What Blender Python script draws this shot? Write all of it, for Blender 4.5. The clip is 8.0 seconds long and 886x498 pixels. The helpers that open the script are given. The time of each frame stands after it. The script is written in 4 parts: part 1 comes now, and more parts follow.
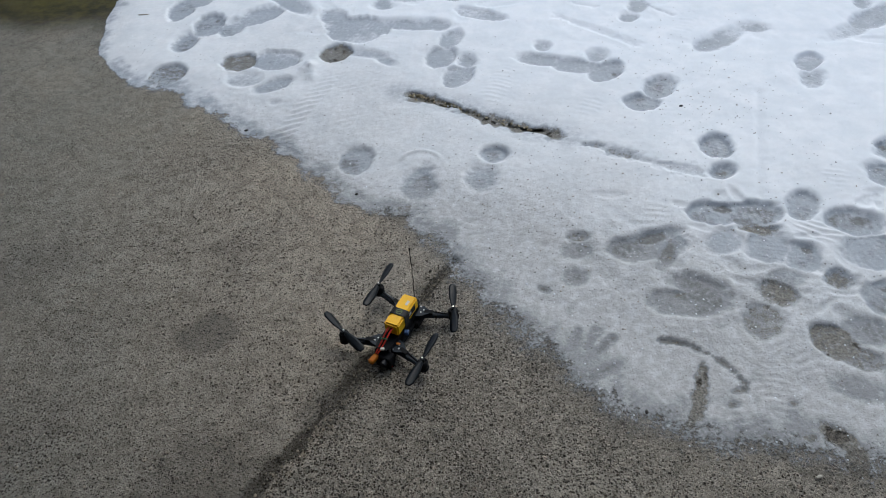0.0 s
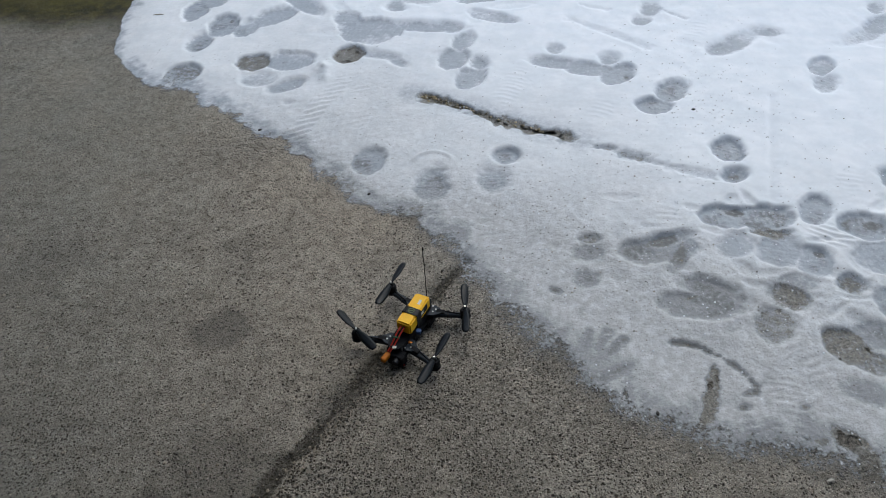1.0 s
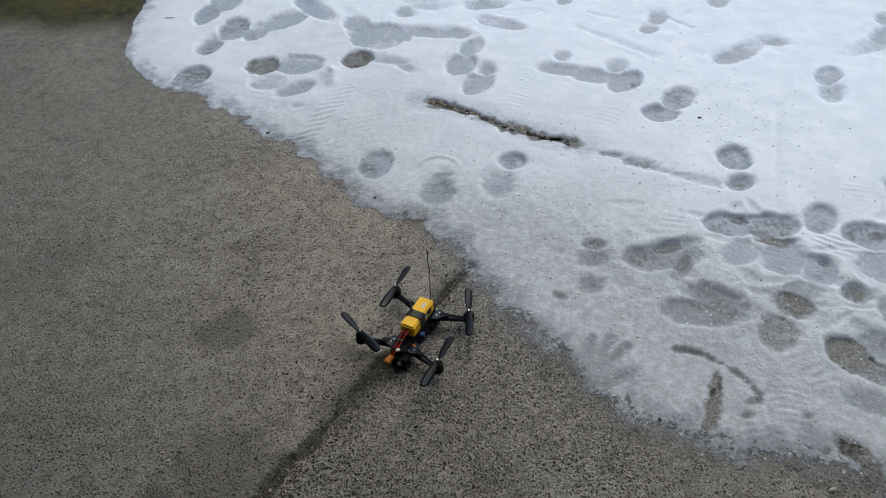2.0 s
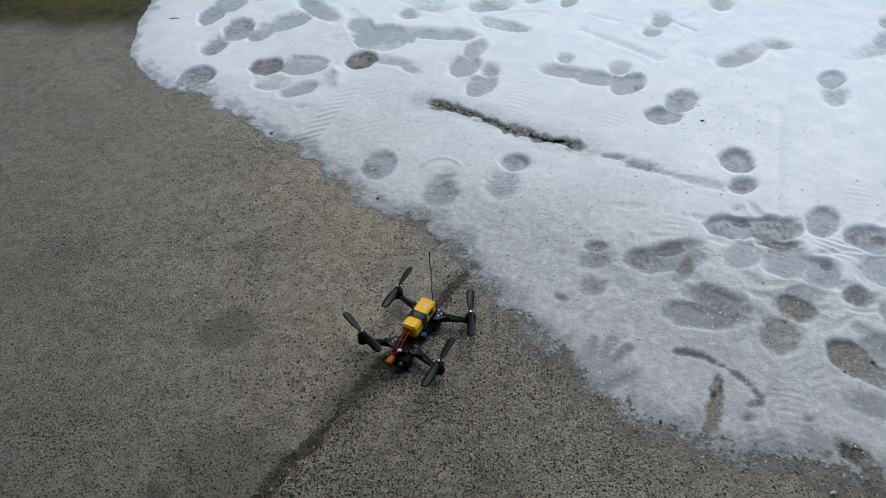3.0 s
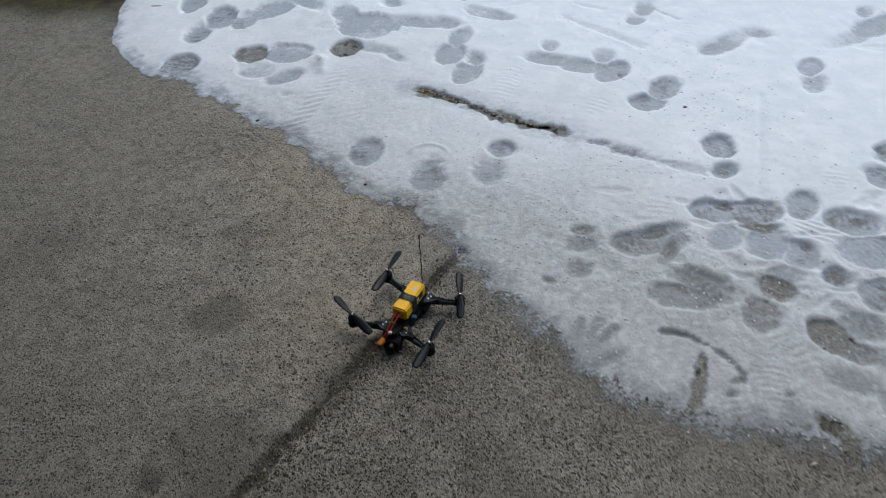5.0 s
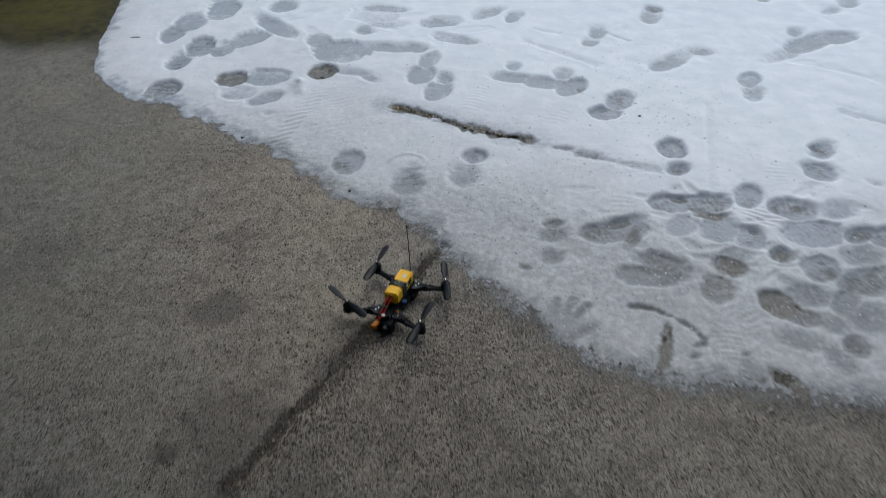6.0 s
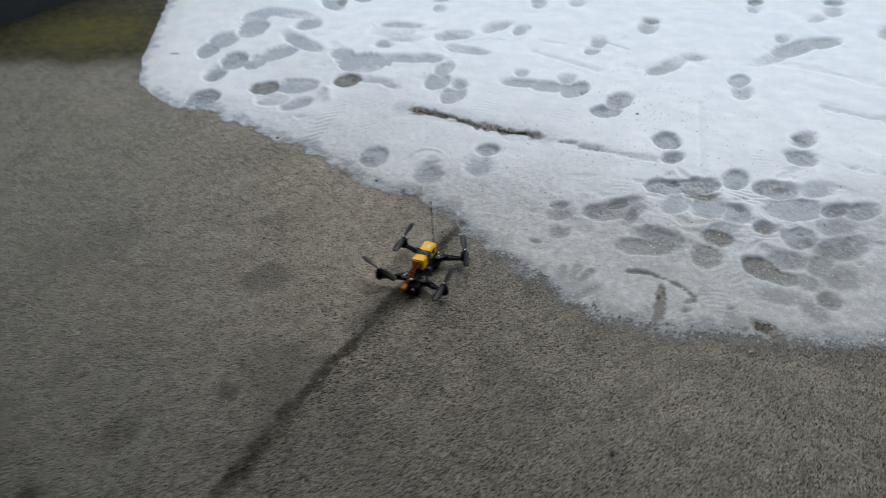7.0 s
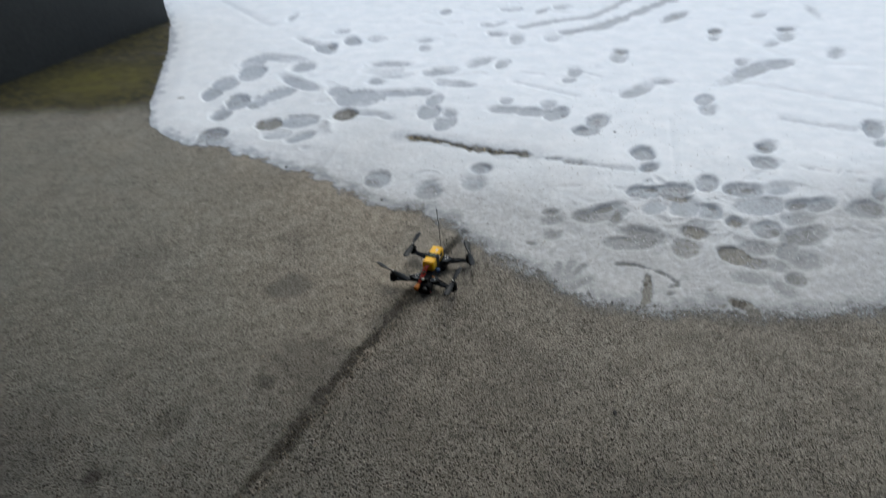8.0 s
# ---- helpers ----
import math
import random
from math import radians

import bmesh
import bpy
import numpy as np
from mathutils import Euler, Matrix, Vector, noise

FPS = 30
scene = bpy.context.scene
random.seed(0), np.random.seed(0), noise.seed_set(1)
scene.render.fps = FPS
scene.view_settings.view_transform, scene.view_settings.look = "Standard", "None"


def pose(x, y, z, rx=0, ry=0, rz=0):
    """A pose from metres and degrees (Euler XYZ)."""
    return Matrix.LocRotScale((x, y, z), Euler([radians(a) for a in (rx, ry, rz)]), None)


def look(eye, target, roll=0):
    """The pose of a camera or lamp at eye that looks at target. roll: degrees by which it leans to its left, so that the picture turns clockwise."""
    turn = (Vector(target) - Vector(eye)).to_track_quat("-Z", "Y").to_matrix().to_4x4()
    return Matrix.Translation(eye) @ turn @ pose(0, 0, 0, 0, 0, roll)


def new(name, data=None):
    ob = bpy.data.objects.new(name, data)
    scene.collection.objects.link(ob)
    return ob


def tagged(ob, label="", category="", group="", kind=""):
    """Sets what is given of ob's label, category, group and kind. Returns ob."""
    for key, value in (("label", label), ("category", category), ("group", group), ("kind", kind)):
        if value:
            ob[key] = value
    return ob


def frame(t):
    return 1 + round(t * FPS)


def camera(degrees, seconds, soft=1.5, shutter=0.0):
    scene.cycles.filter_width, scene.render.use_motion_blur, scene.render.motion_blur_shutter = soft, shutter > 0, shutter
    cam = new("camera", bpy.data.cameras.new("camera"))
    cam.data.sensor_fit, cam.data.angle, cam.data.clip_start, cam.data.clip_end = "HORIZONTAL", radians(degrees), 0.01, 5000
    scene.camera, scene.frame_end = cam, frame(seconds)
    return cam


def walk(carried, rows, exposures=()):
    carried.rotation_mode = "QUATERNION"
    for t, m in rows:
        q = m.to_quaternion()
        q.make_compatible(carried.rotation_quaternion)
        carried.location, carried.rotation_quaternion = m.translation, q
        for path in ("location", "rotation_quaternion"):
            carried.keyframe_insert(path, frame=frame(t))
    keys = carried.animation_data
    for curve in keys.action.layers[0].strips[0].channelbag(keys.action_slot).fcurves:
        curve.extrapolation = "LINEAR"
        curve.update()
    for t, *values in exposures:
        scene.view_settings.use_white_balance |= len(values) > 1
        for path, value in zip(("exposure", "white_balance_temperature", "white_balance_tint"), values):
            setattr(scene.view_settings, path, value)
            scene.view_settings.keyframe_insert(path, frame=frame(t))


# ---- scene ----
PATH = [
    (0, (0.072, -0.076, 1.318), (0.009, 1.181, 0.175), -2.8),
    (0.5, (0.065, -0.082, 1.317), (0.007, 1.181, 0.181), -2.6),
    (1, (0.058, -0.088, 1.320), (-0.023, 1.172, 0.183), -2.7),
    (1.5, (0.059, -0.094, 1.321), (-0.031, 1.171, 0.190), -2.5),
    (3, (0.061, -0.104, 1.323), (-0.040, 1.170, 0.201), -2.1),
    (3.5, (0.056, -0.104, 1.322), (-0.043, 1.164, 0.194), -2.1),
    (4, (0.059, -0.098, 1.318), (-0.025, 1.163, 0.181), -1.8),
    (4.5, (0.053, -0.097, 1.318), (-0.030, 1.162, 0.179), -1.6),
    (5.8, (0.003, -0.289, 1.312), (0.025, 1.020, 0.226), -0.6),
    (6, (-0.012, -0.337, 1.314), (0.024, 0.989, 0.251), -0.5),
    (6.5, (0.009, -0.498, 1.312), (0.047, 0.810, 0.226), -0.3),
    (7, (-0.053, -0.637, 1.351), (-0.041, 0.726, 0.336), -1.8),
    (7.5, (-0.150, -0.808, 1.362), (-0.064, 0.564, 0.363), -3.1),
    (8, (-0.145, -0.897, 1.371), (-0.084, 0.528, 0.446), -3.4),
]
cam = camera(67.6, 8.0, soft=1.0, shutter=1.0)
walk(cam, [(t, look(eye, target, roll)) for t, eye, target, roll in PATH], exposures=[(0, 0.02, 5900, 4), (4.5, 0.02, 5900, 4), (6, -0.2, 5900, 4), (6.5, -0.2, 5900, 4), (7, 0.04, 6050, 3), (8, 0.03, 6100, 3)])

# ---- light: an overcast winter day ----
world = bpy.data.worlds.new("overcast")
scene.world = world
world.use_nodes = True
wt = world.node_tree
sky = wt.nodes.new("ShaderNodeTexSky")
sky.sky_type = "NISHITA"
sky.sun_disc = False
sky.sun_elevation = radians(50)
sky.sun_rotation = radians(20)
sky.air_density = 1.0
sky.dust_density = 4.0
wt.nodes["Background"].inputs["Strength"].default_value = 0.14
wt.links.new(sky.outputs[0], wt.nodes["Background"].inputs["Color"])
sun_data = bpy.data.lights.new("sun", "SUN")
sun_data.energy, sun_data.angle, sun_data.color = 0.6, radians(40), (1.0, 0.98, 0.95)
sun = new("sun", sun_data)
sun.matrix_world = look((1.5, 4.0, 6.5), (0, 0, 0))


# ---- materials ----
class Nodes:
    """Short hand for building a node material."""

    def __init__(self, name):
        self.mat = bpy.data.materials.new(name)
        self.mat.use_nodes = True
        self.tree = self.mat.node_tree
        self.bsdf = self.tree.nodes["Principled BSDF"]
        self.coord = self.tree.nodes.new("ShaderNodeTexCoord").outputs["Object"]

    def put(self, socket, value):
        if isinstance(value, bpy.types.NodeSocket):
            self.tree.links.new(value, socket)
        else:
            socket.default_value = value

    def math(self, op, a, b=0.0, clamp=False):
        n = self.tree.nodes.new("ShaderNodeMath")
        n.operation, n.use_clamp = op, clamp
        self.put(n.inputs[0], a), self.put(n.inputs[1], b)
        return n.outputs[0]

    def ramp(self, value, lo, hi, a=0.0, b=1.0):
        n = self.tree.nodes.new("ShaderNodeMapRange")
        n.interpolation_type = "SMOOTHSTEP"
        for i, v in enumerate((value, lo, hi, a, b)):
            self.put(n.inputs[i], v)
        return n.outputs[0]

    def noise(self, scale, detail=3.0, rough=0.55, stretch=None, warp=0.0):
        n = self.tree.nodes.new("ShaderNodeTexNoise")
        self.put(n.inputs["Vector"], self.mapped(stretch))
        n.inputs["Scale"].default_value, n.inputs["Detail"].default_value = scale, detail
        n.inputs["Roughness"].default_value, n.inputs["Distortion"].default_value = rough, warp
        return n.outputs["Fac"]

    def mapped(self, stretch):
        if not stretch:
            return self.coord
        n = self.tree.nodes.new("ShaderNodeMapping")
        self.put(n.inputs["Vector"], self.coord)
        n.inputs["Scale"].default_value = stretch
        return n.outputs[0]

    def cells(self, scale, randomness=1.0, feature="F1", stretch=None, where=None):
        n = self.tree.nodes.new("ShaderNodeTexVoronoi")
        n.feature = feature
        self.put(n.inputs["Vector"], where or self.mapped(stretch))
        n.inputs["Scale"].default_value, n.inputs["Randomness"].default_value = scale, randomness
        return n.outputs["Distance"], n.outputs["Color"]

    def mix(self, fac, a, b):
        n = self.tree.nodes.new("ShaderNodeMix")
        n.data_type = "RGBA"
        self.put(n.inputs[0], fac), self.put(n.inputs[6], a), self.put(n.inputs[7], b)
        return n.outputs[2]

    def attribute(self, name):
        n = self.tree.nodes.new("ShaderNodeAttribute")
        n.attribute_name = name
        return n.outputs["Fac"]

    def channel(self, colour, i=0):
        n = self.tree.nodes.new("ShaderNodeSeparateColor")
        self.put(n.inputs[0], colour)
        return n.outputs[i]

    def random(self):
        return self.tree.nodes.new("ShaderNodeObjectInfo").outputs["Random"]

    def island(self):
        return self.tree.nodes.new("ShaderNodeNewGeometry").outputs["Random Per Island"]

    def bump(self, height, depth, strength=1.0):
        n = self.tree.nodes.new("ShaderNodeBump")
        self.put(n.inputs["Height"], height)
        n.inputs["Distance"].default_value, n.inputs["Strength"].default_value = depth, strength
        self.put(self.bsdf.inputs["Normal"], n.outputs[0])

    def set(self, **values):
        for key, value in values.items():
            self.put(self.bsdf.inputs[key.replace("_", " ")], value)
        return self


def rgb(r, g, b):
    return (r, g, b, 1.0)


def plain(name, colour, rough=0.5, metal=0.0, grain=0.15, scale=90.0, relief=0.0004, **more):
    """A simple surface with fine grain and slight wear."""
    m = Nodes(name)
    fac = m.noise(scale, 4)
    worn = m.noise(scale / 7, 3)
    dark = tuple(c * (1 - grain * 2) for c in colour[:3]) + (1.0,)
    lit = tuple(min(1, c * (1 + grain) + 0.01 * grain) for c in colour[:3]) + (1.0,)
    m.set(Base_Color=m.mix(m.math("ADD", m.math("MULTIPLY", fac, 0.5), m.math("MULTIPLY", worn, 0.5)), dark, lit),
          Roughness=m.ramp(worn, 0.3, 0.7, rough * 0.8, min(1, rough * 1.2)), Metallic=metal, **more)
    m.bump(fac, relief)
    return m.mat


def concrete_material():
    m = Nodes("washed_concrete")
    # pebbles and pits of the exposed aggregate
    warp = m.tree.nodes.new("ShaderNodeVectorMath")
    warp.operation = "ADD"
    wn = m.tree.nodes.new("ShaderNodeTexNoise")
    m.put(wn.inputs["Vector"], m.coord)
    wn.inputs["Scale"].default_value = 60
    sc = m.tree.nodes.new("ShaderNodeVectorMath")
    sc.operation = "SCALE"
    m.put(sc.inputs[0], wn.outputs["Color"])
    sc.inputs["Scale"].default_value = 0.008
    m.put(warp.inputs[0], m.coord), m.put(warp.inputs[1], sc.outputs[0])
    coarse = m.attribute("coarse")
    patch = m.ramp(m.noise(4.5, 4, 0.6), 0.32, 0.68, 0.22, -0.22)

    def pits(scale, sparse, dense):
        dist, colour = m.cells(scale, 1.0, where=warp.outputs[0])
        size = m.math("MULTIPLY", m.ramp(m.channel(colour, 2), 0, 1, 0.25, 0.62), m.ramp(coarse, 0, 1, 0.8, 1.0))
        chosen = m.ramp(m.math("SUBTRACT", m.channel(colour, 0), m.math("ADD", m.ramp(coarse, 0, 1, sparse, dense), patch)), 0.0, 0.05)
        ragged = m.math("ADD", m.math("DIVIDE", dist, size), m.math("MULTIPLY", m.math("SUBTRACT", m.noise(210, 3, 0.65), 0.5), 1.2))
        return m.math("MULTIPLY", m.ramp(ragged, 0.50, 0.98, 1.0, 0.0), chosen), m.channel(colour, 1)

    stone, tone = pits(120, 0.76, 0.46)
    small, tone_small = pits(195, 0.60, 0.24)
    pale_dist, pale_colour = m.cells(140, 1.0)
    pale = m.math("MULTIPLY", m.ramp(pale_dist, 0.22, 0.38, 1.0, 0.0), m.ramp(m.channel(pale_colour), 0.66, 0.70))
    dist2, colour2 = m.cells(46, 1.0, where=warp.outputs[0])
    big = m.math("MULTIPLY", m.ramp(dist2, 0.20, 0.30, 1.0, 0.0), m.ramp(m.channel(colour2), 0.80, 0.84))
    fine = m.noise(420, 3)
    grit = m.noise(150, 4, 0.7)
    wide = m.noise(1.3, 4, 0.6)
    blot = m.noise(5.0, 5, 0.65, warp=0.6)
    mottle = m.noise(24, 5, 0.7)
    algae_shade = m.attribute("algae_shade")
    damp_shade = m.attribute("damp_shade")
    base = m.mix(m.ramp(blot, 0.35, 0.68), rgb(0.290, 0.262, 0.215), rgb(0.445, 0.402, 0.330))
    base = m.mix(m.ramp(wide, 0.35, 0.7, 0.0, 0.4), base, rgb(0.24, 0.22, 0.185))
    base = m.mix(m.ramp(grit, 0.32, 0.66), m.mix(m.ramp(coarse, 0.4, 1.0, 0.45, 0.70), base, rgb(0.070, 0.065, 0.053)), base)
    base = m.mix(m.ramp(fine, 0.48, 0.68, 0.0, 0.75), base, rgb(0.62, 0.565, 0.475))
    # paler tan along the melting edge: the brighter light there, put into the colour
    base = m.mix(m.math("MULTIPLY", m.attribute("lit_pale"), m.ramp(grit, 0.3, 0.6, 0.35, 0.75)), base, rgb(0.56, 0.485, 0.38))
    base = m.mix(m.ramp(coarse, 0.8, 1.0, 0.0, 0.28), base, rgb(0.13, 0.118, 0.095))
    # algae dulls the slab farther in; shade near the house is painted in with it
    base = m.mix(m.math("MULTIPLY", algae_shade, m.ramp(blot, 0.3, 0.7, 0.55, 0.95)), base, m.mix(m.ramp(grit, 0.3, 0.7), rgb(0.168, 0.170, 0.150), rgb(0.325, 0.322, 0.280)))
    base = m.mix(m.ramp(mottle, 0.34, 0.60, 0.45, 0.0), base, rgb(0.125, 0.115, 0.092))
    base = m.mix(m.math("MULTIPLY", pale, m.ramp(coarse, 0.3, 1.0, 0.25, 0.5)), base, rgb(0.55, 0.50, 0.42))
    # pebble colours: mostly dark, some pale or ochre
    peb = m.mix(m.ramp(tone, 0.0, 0.75), rgb(0.015, 0.012, 0.010), rgb(0.085, 0.069, 0.051))
    peb = m.mix(m.ramp(tone, 0.86, 0.92), peb, rgb(0.46, 0.42, 0.35))
    base = m.mix(m.math("MULTIPLY", stone, m.ramp(algae_shade, 0, 1, 0.92, 0.8)), base, peb)
    base = m.mix(m.math("MULTIPLY", small, m.ramp(algae_shade, 0, 1, 0.85, 0.75)), base, m.mix(m.ramp(tone_small, 0.3, 0.9), rgb(0.018, 0.015, 0.012), rgb(0.09, 0.078, 0.062)))
    base = m.mix(m.math("MULTIPLY", big, 0.6), base, m.mix(m.channel(colour2, 1), rgb(0.07, 0.062, 0.052), rgb(0.44, 0.38, 0.30)))
    moss = m.attribute("moss")
    green = m.mix(m.ramp(m.noise(14, 5, 0.7), 0.38, 0.68), rgb(0.040, 0.038, 0.025), rgb(0.105, 0.095, 0.032))
    green = m.mix(m.math("MULTIPLY", m.attribute("bloom"), m.ramp(m.noise(9, 4, 0.6), 0.3, 0.7, 0.3, 1.0)), green, rgb(0.12, 0.110, 0.026))
    base = m.mix(moss, base, green)
    dirt_shade = m.attribute("dirt_shade")
    base = m.mix(m.math("MULTIPLY", dirt_shade, m.ramp(grit, 0.35, 0.6, 1.0, 0.75)), base, rgb(0.060, 0.054, 0.042))
    base = m.mix(m.math("MULTIPLY", damp_shade, 0.55), base, rgb(0.07, 0.064, 0.055))
    m.set(Base_Color=base, Roughness=m.ramp(damp_shade, 0, 1, 0.9, 0.62), Specular_IOR_Level=0.2)
    height = m.math("ADD", m.math("MULTIPLY", stone, -1.5), m.math("ADD", m.math("MULTIPLY", grit, 0.8), m.math("MULTIPLY", fine, 0.25)))
    height = m.math("ADD", height, m.math("SUBTRACT", m.math("MULTIPLY", big, 0.6), m.math("MULTIPLY", small, 1.0)))
    m.bump(height, 0.008, 1.0)
    return m.mat


def snow_material():
    m = Nodes("trodden_snow")
    wet = m.attribute("wet")
    grime = m.attribute("grime")
    crystal = m.noise(600, 3, 0.7)
    lump = m.noise(45, 5, 0.65)
    soft = m.noise(9, 4, 0.6)
    dry = m.mix(m.ramp(soft, 0.35, 0.7), rgb(0.79, 0.828, 0.852), rgb(0.875, 0.898, 0.914))
    dry = m.mix(m.math("MULTIPLY", grime, m.ramp(lump, 0.3, 0.65, 0.6, 1.0)), dry, rgb(0.44, 0.448, 0.448))
    ragged = m.math("ADD", m.math("MULTIPLY", m.math("SUBTRACT", lump, 0.5), 0.5), m.math("MULTIPLY", m.math("SUBTRACT", m.noise(150, 3, 0.7), 0.5), 0.35))
    level = m.math("ADD", wet, m.math("MULTIPLY", ragged, m.ramp(wet, 0.03, 0.35)))
    slush = m.mix(m.ramp(level, 0.60, 1.05), m.mix(m.ramp(grime, 0.45, 0.95), rgb(0.335, 0.370, 0.410), rgb(0.255, 0.268, 0.278)), rgb(0.105, 0.111, 0.113))
    edge = m.ramp(level, 0.06, 0.52)
    base = m.mix(edge, dry, slush)
    # wet grit of the slab showing through worn print floors
    worn = m.math("ADD", m.attribute("soil"), m.math("ADD", m.math("MULTIPLY", m.math("SUBTRACT", m.noise(48, 4, 0.7), 0.5), 1.5), m.math("MULTIPLY", m.math("SUBTRACT", m.noise(240, 3, 0.7), 0.5), 1.0)))
    worn = m.math("MULTIPLY", m.ramp(worn, 0.38, 0.72), m.ramp(m.attribute("soil"), 0.05, 0.3))
    base = m.mix(m.math("MULTIPLY", worn, 0.85), base, m.mix(m.ramp(m.noise(190, 3, 0.7), 0.35, 0.65), rgb(0.055, 0.052, 0.043), rgb(0.22, 0.205, 0.165)))
    crumb = m.math("MULTIPLY", m.ramp(m.noise(55, 5, 0.7), 0.52, 0.70), m.ramp(edge, 0.2, 1.0, 0.0, 0.32))
    base = m.mix(crumb, base, rgb(0.72, 0.75, 0.77))
    pepper = m.math("MULTIPLY", m.ramp(m.noise(230, 3, 0.75), 0.56, 0.66), m.ramp(grime, 0.2, 0.9, 0.0, 0.6))
    base = m.mix(pepper, base, rgb(0.17, 0.155, 0.13))
    # blown grit
    dist, colour = m.cells(62, 1.0)
    speck = m.math("MULTIPLY", m.ramp(m.math("DIVIDE", dist, m.ramp(m.channel(colour, 1), 0, 1, 0.5, 1.3)), 0.08, 0.15, 1.0, 0.0), m.ramp(m.channel(colour), 0.74, 0.75))
    speck = m.math("MULTIPLY", speck, m.ramp(m.math("ADD", m.math("MULTIPLY", m.noise(3.1, 3, 0.6), 0.8), m.math("MULTIPLY", grime, 0.3)), 0.40, 0.54))
    base = m.mix(m.math("MULTIPLY", speck, 0.85), base, rgb(0.06, 0.05, 0.035))
    m.set(Base_Color=base, Roughness=m.ramp(edge, 0, 1, 0.8, 0.5), Specular_IOR_Level=0.4)
    height = m.math("ADD", m.math("MULTIPLY", lump, m.ramp(m.math("MAXIMUM", grime, wet), 0.15, 0.7, 0.06, 0.75)), m.math("MULTIPLY", crystal, 0.12))
    cover = m.attribute("cover")
    torn = m.math("ADD", m.math("MULTIPLY", m.math("SUBTRACT", m.noise(110, 4, 0.75), 0.5), 1.3), m.math("MULTIPLY", m.math("SUBTRACT", lump, 0.5), 0.9))
    m.set(Alpha=m.ramp(m.math("ADD", cover, m.math("MULTIPLY", torn, m.ramp(cover, 0.75, 1.0, 1.0, 0.0))), 0.25, 0.80))
    height = m.math("ADD", height, m.math("MULTIPLY", m.noise(120, 4, 0.65), m.ramp(grime, 0.3, 0.9, 0.05, 0.5)))
    m.bump(height, 0.006, 0.7)
    return m.mat


CONCRETE = concrete_material()
SNOW = snow_material()
RENDER_GREY = plain("dark_grey_render", rgb(0.068, 0.070, 0.067), 0.95, grain=0.3, scale=40, relief=0.001, Specular_IOR_Level=0.2)
CARBON = plain("black_carbon_plate", rgb(0.006, 0.007, 0.009), 0.55, grain=0.3, scale=500, Specular_IOR_Level=0.08)
ARM_BLACK = plain("black_nylon", rgb(0.005, 0.006, 0.008), 0.6, grain=0.2, scale=300, Specular_IOR_Level=0.09)
BLADE = plain("dark_propeller_plastic", rgb(0.007, 0.010, 0.013), 0.42, grain=0.2, scale=200, Specular_IOR_Level=0.17)
BATTERY = plain("yellow_shrink_wrap", rgb(0.93, 0.52, 0.0), 0.4, grain=0.05, scale=120, Specular_IOR_Level=0.25)
STRAP = plain("black_webbing", rgb(0.012, 0.012, 0.012), 0.8, grain=0.3, scale=700)
GREEN_PRINT = plain("dull_green_print", rgb(0.10, 0.14, 0.05), 0.7)
WHITE_LABEL = plain("pale_label", rgb(0.62, 0.60, 0.52), 0.5, grain=0.1)
RED_WIRE = plain("red_silicone", rgb(0.70, 0.045, 0.02), 0.45)
BLACK_WIRE = plain("black_silicone", rgb(0.008, 0.008, 0.009), 0.6, Specular_IOR_Level=0.15)
AMBER = plain("amber_plug", rgb(0.42, 0.13, 0.0), 0.5, Specular_IOR_Level=0.15)
STEEL = plain("bright_steel", rgb(0.60, 0.60, 0.58), 0.3, metal=1.0)
BLUE = plain("blue_plastic", rgb(0.02, 0.075, 0.22), 0.4)
GREEN = plain("green_tie", rgb(0.02, 0.16, 0.07), 0.45)
PLATE = plain("slate_blue_plate", rgb(0.018, 0.027, 0.038), 0.5, grain=0.25, scale=300, Specular_IOR_Level=0.2)
RED_LENS = plain("red_clear_plastic", rgb(0.35, 0.01, 0.01), 0.2)
LENS = plain("dark_lens", rgb(0.01, 0.01, 0.012), 0.3, Specular_IOR_Level=0.25)
ORANGE = plain("orange_part", rgb(0.70, 0.22, 0.01), 0.45)
PEBBLE = Nodes("loose_grit")
PEBBLE.set(Base_Color=PEBBLE.mix(PEBBLE.ramp(PEBBLE.island(), 0.2, 0.95), rgb(0.05, 0.045, 0.035), rgb(0.27, 0.23, 0.17)), Roughness=0.8)
PEBBLE = PEBBLE.mat
GRAVEL = Nodes("joint_gravel")
GRAVEL.set(Base_Color=GRAVEL.mix(GRAVEL.ramp(GRAVEL.island(), 0.1, 0.95), rgb(0.09, 0.075, 0.042), rgb(0.46, 0.38, 0.23)), Roughness=0.8)
GRAVEL = GRAVEL.mat
CHIP = plain("pale_stone", rgb(0.42, 0.40, 0.34), 0.7)


# ---- helpers for shapes ----
def part(name, bm, material, parent=None, label="", smooth=False, bevel=0.0):
    if bevel:
        bmesh.ops.bevel(bm, geom=[e for e in bm.edges if e.is_manifold and e.calc_face_angle(0) > 0.6], offset=bevel, segments=2, affect="EDGES", clamp_overlap=True)
    me = bpy.data.meshes.new(name)
    bm.to_mesh(me)
    bm.free()
    me.materials.append(material)
    if smooth:
        me.polygons.foreach_set("use_smooth", [True] * len(me.polygons))
    ob = new(name, me)
    if parent:
        ob.parent = parent
    if label:
        ob["label"] = label
    return ob


def box(size, at=(0, 0, 0), turn=0.0, bm=None):
    bm = bm or bmesh.new()
    m = pose(*at, 0, 0, turn) @ Matrix.Diagonal((*size, 1))
    bmesh.ops.create_cube(bm, size=1, matrix=m)
    return bm


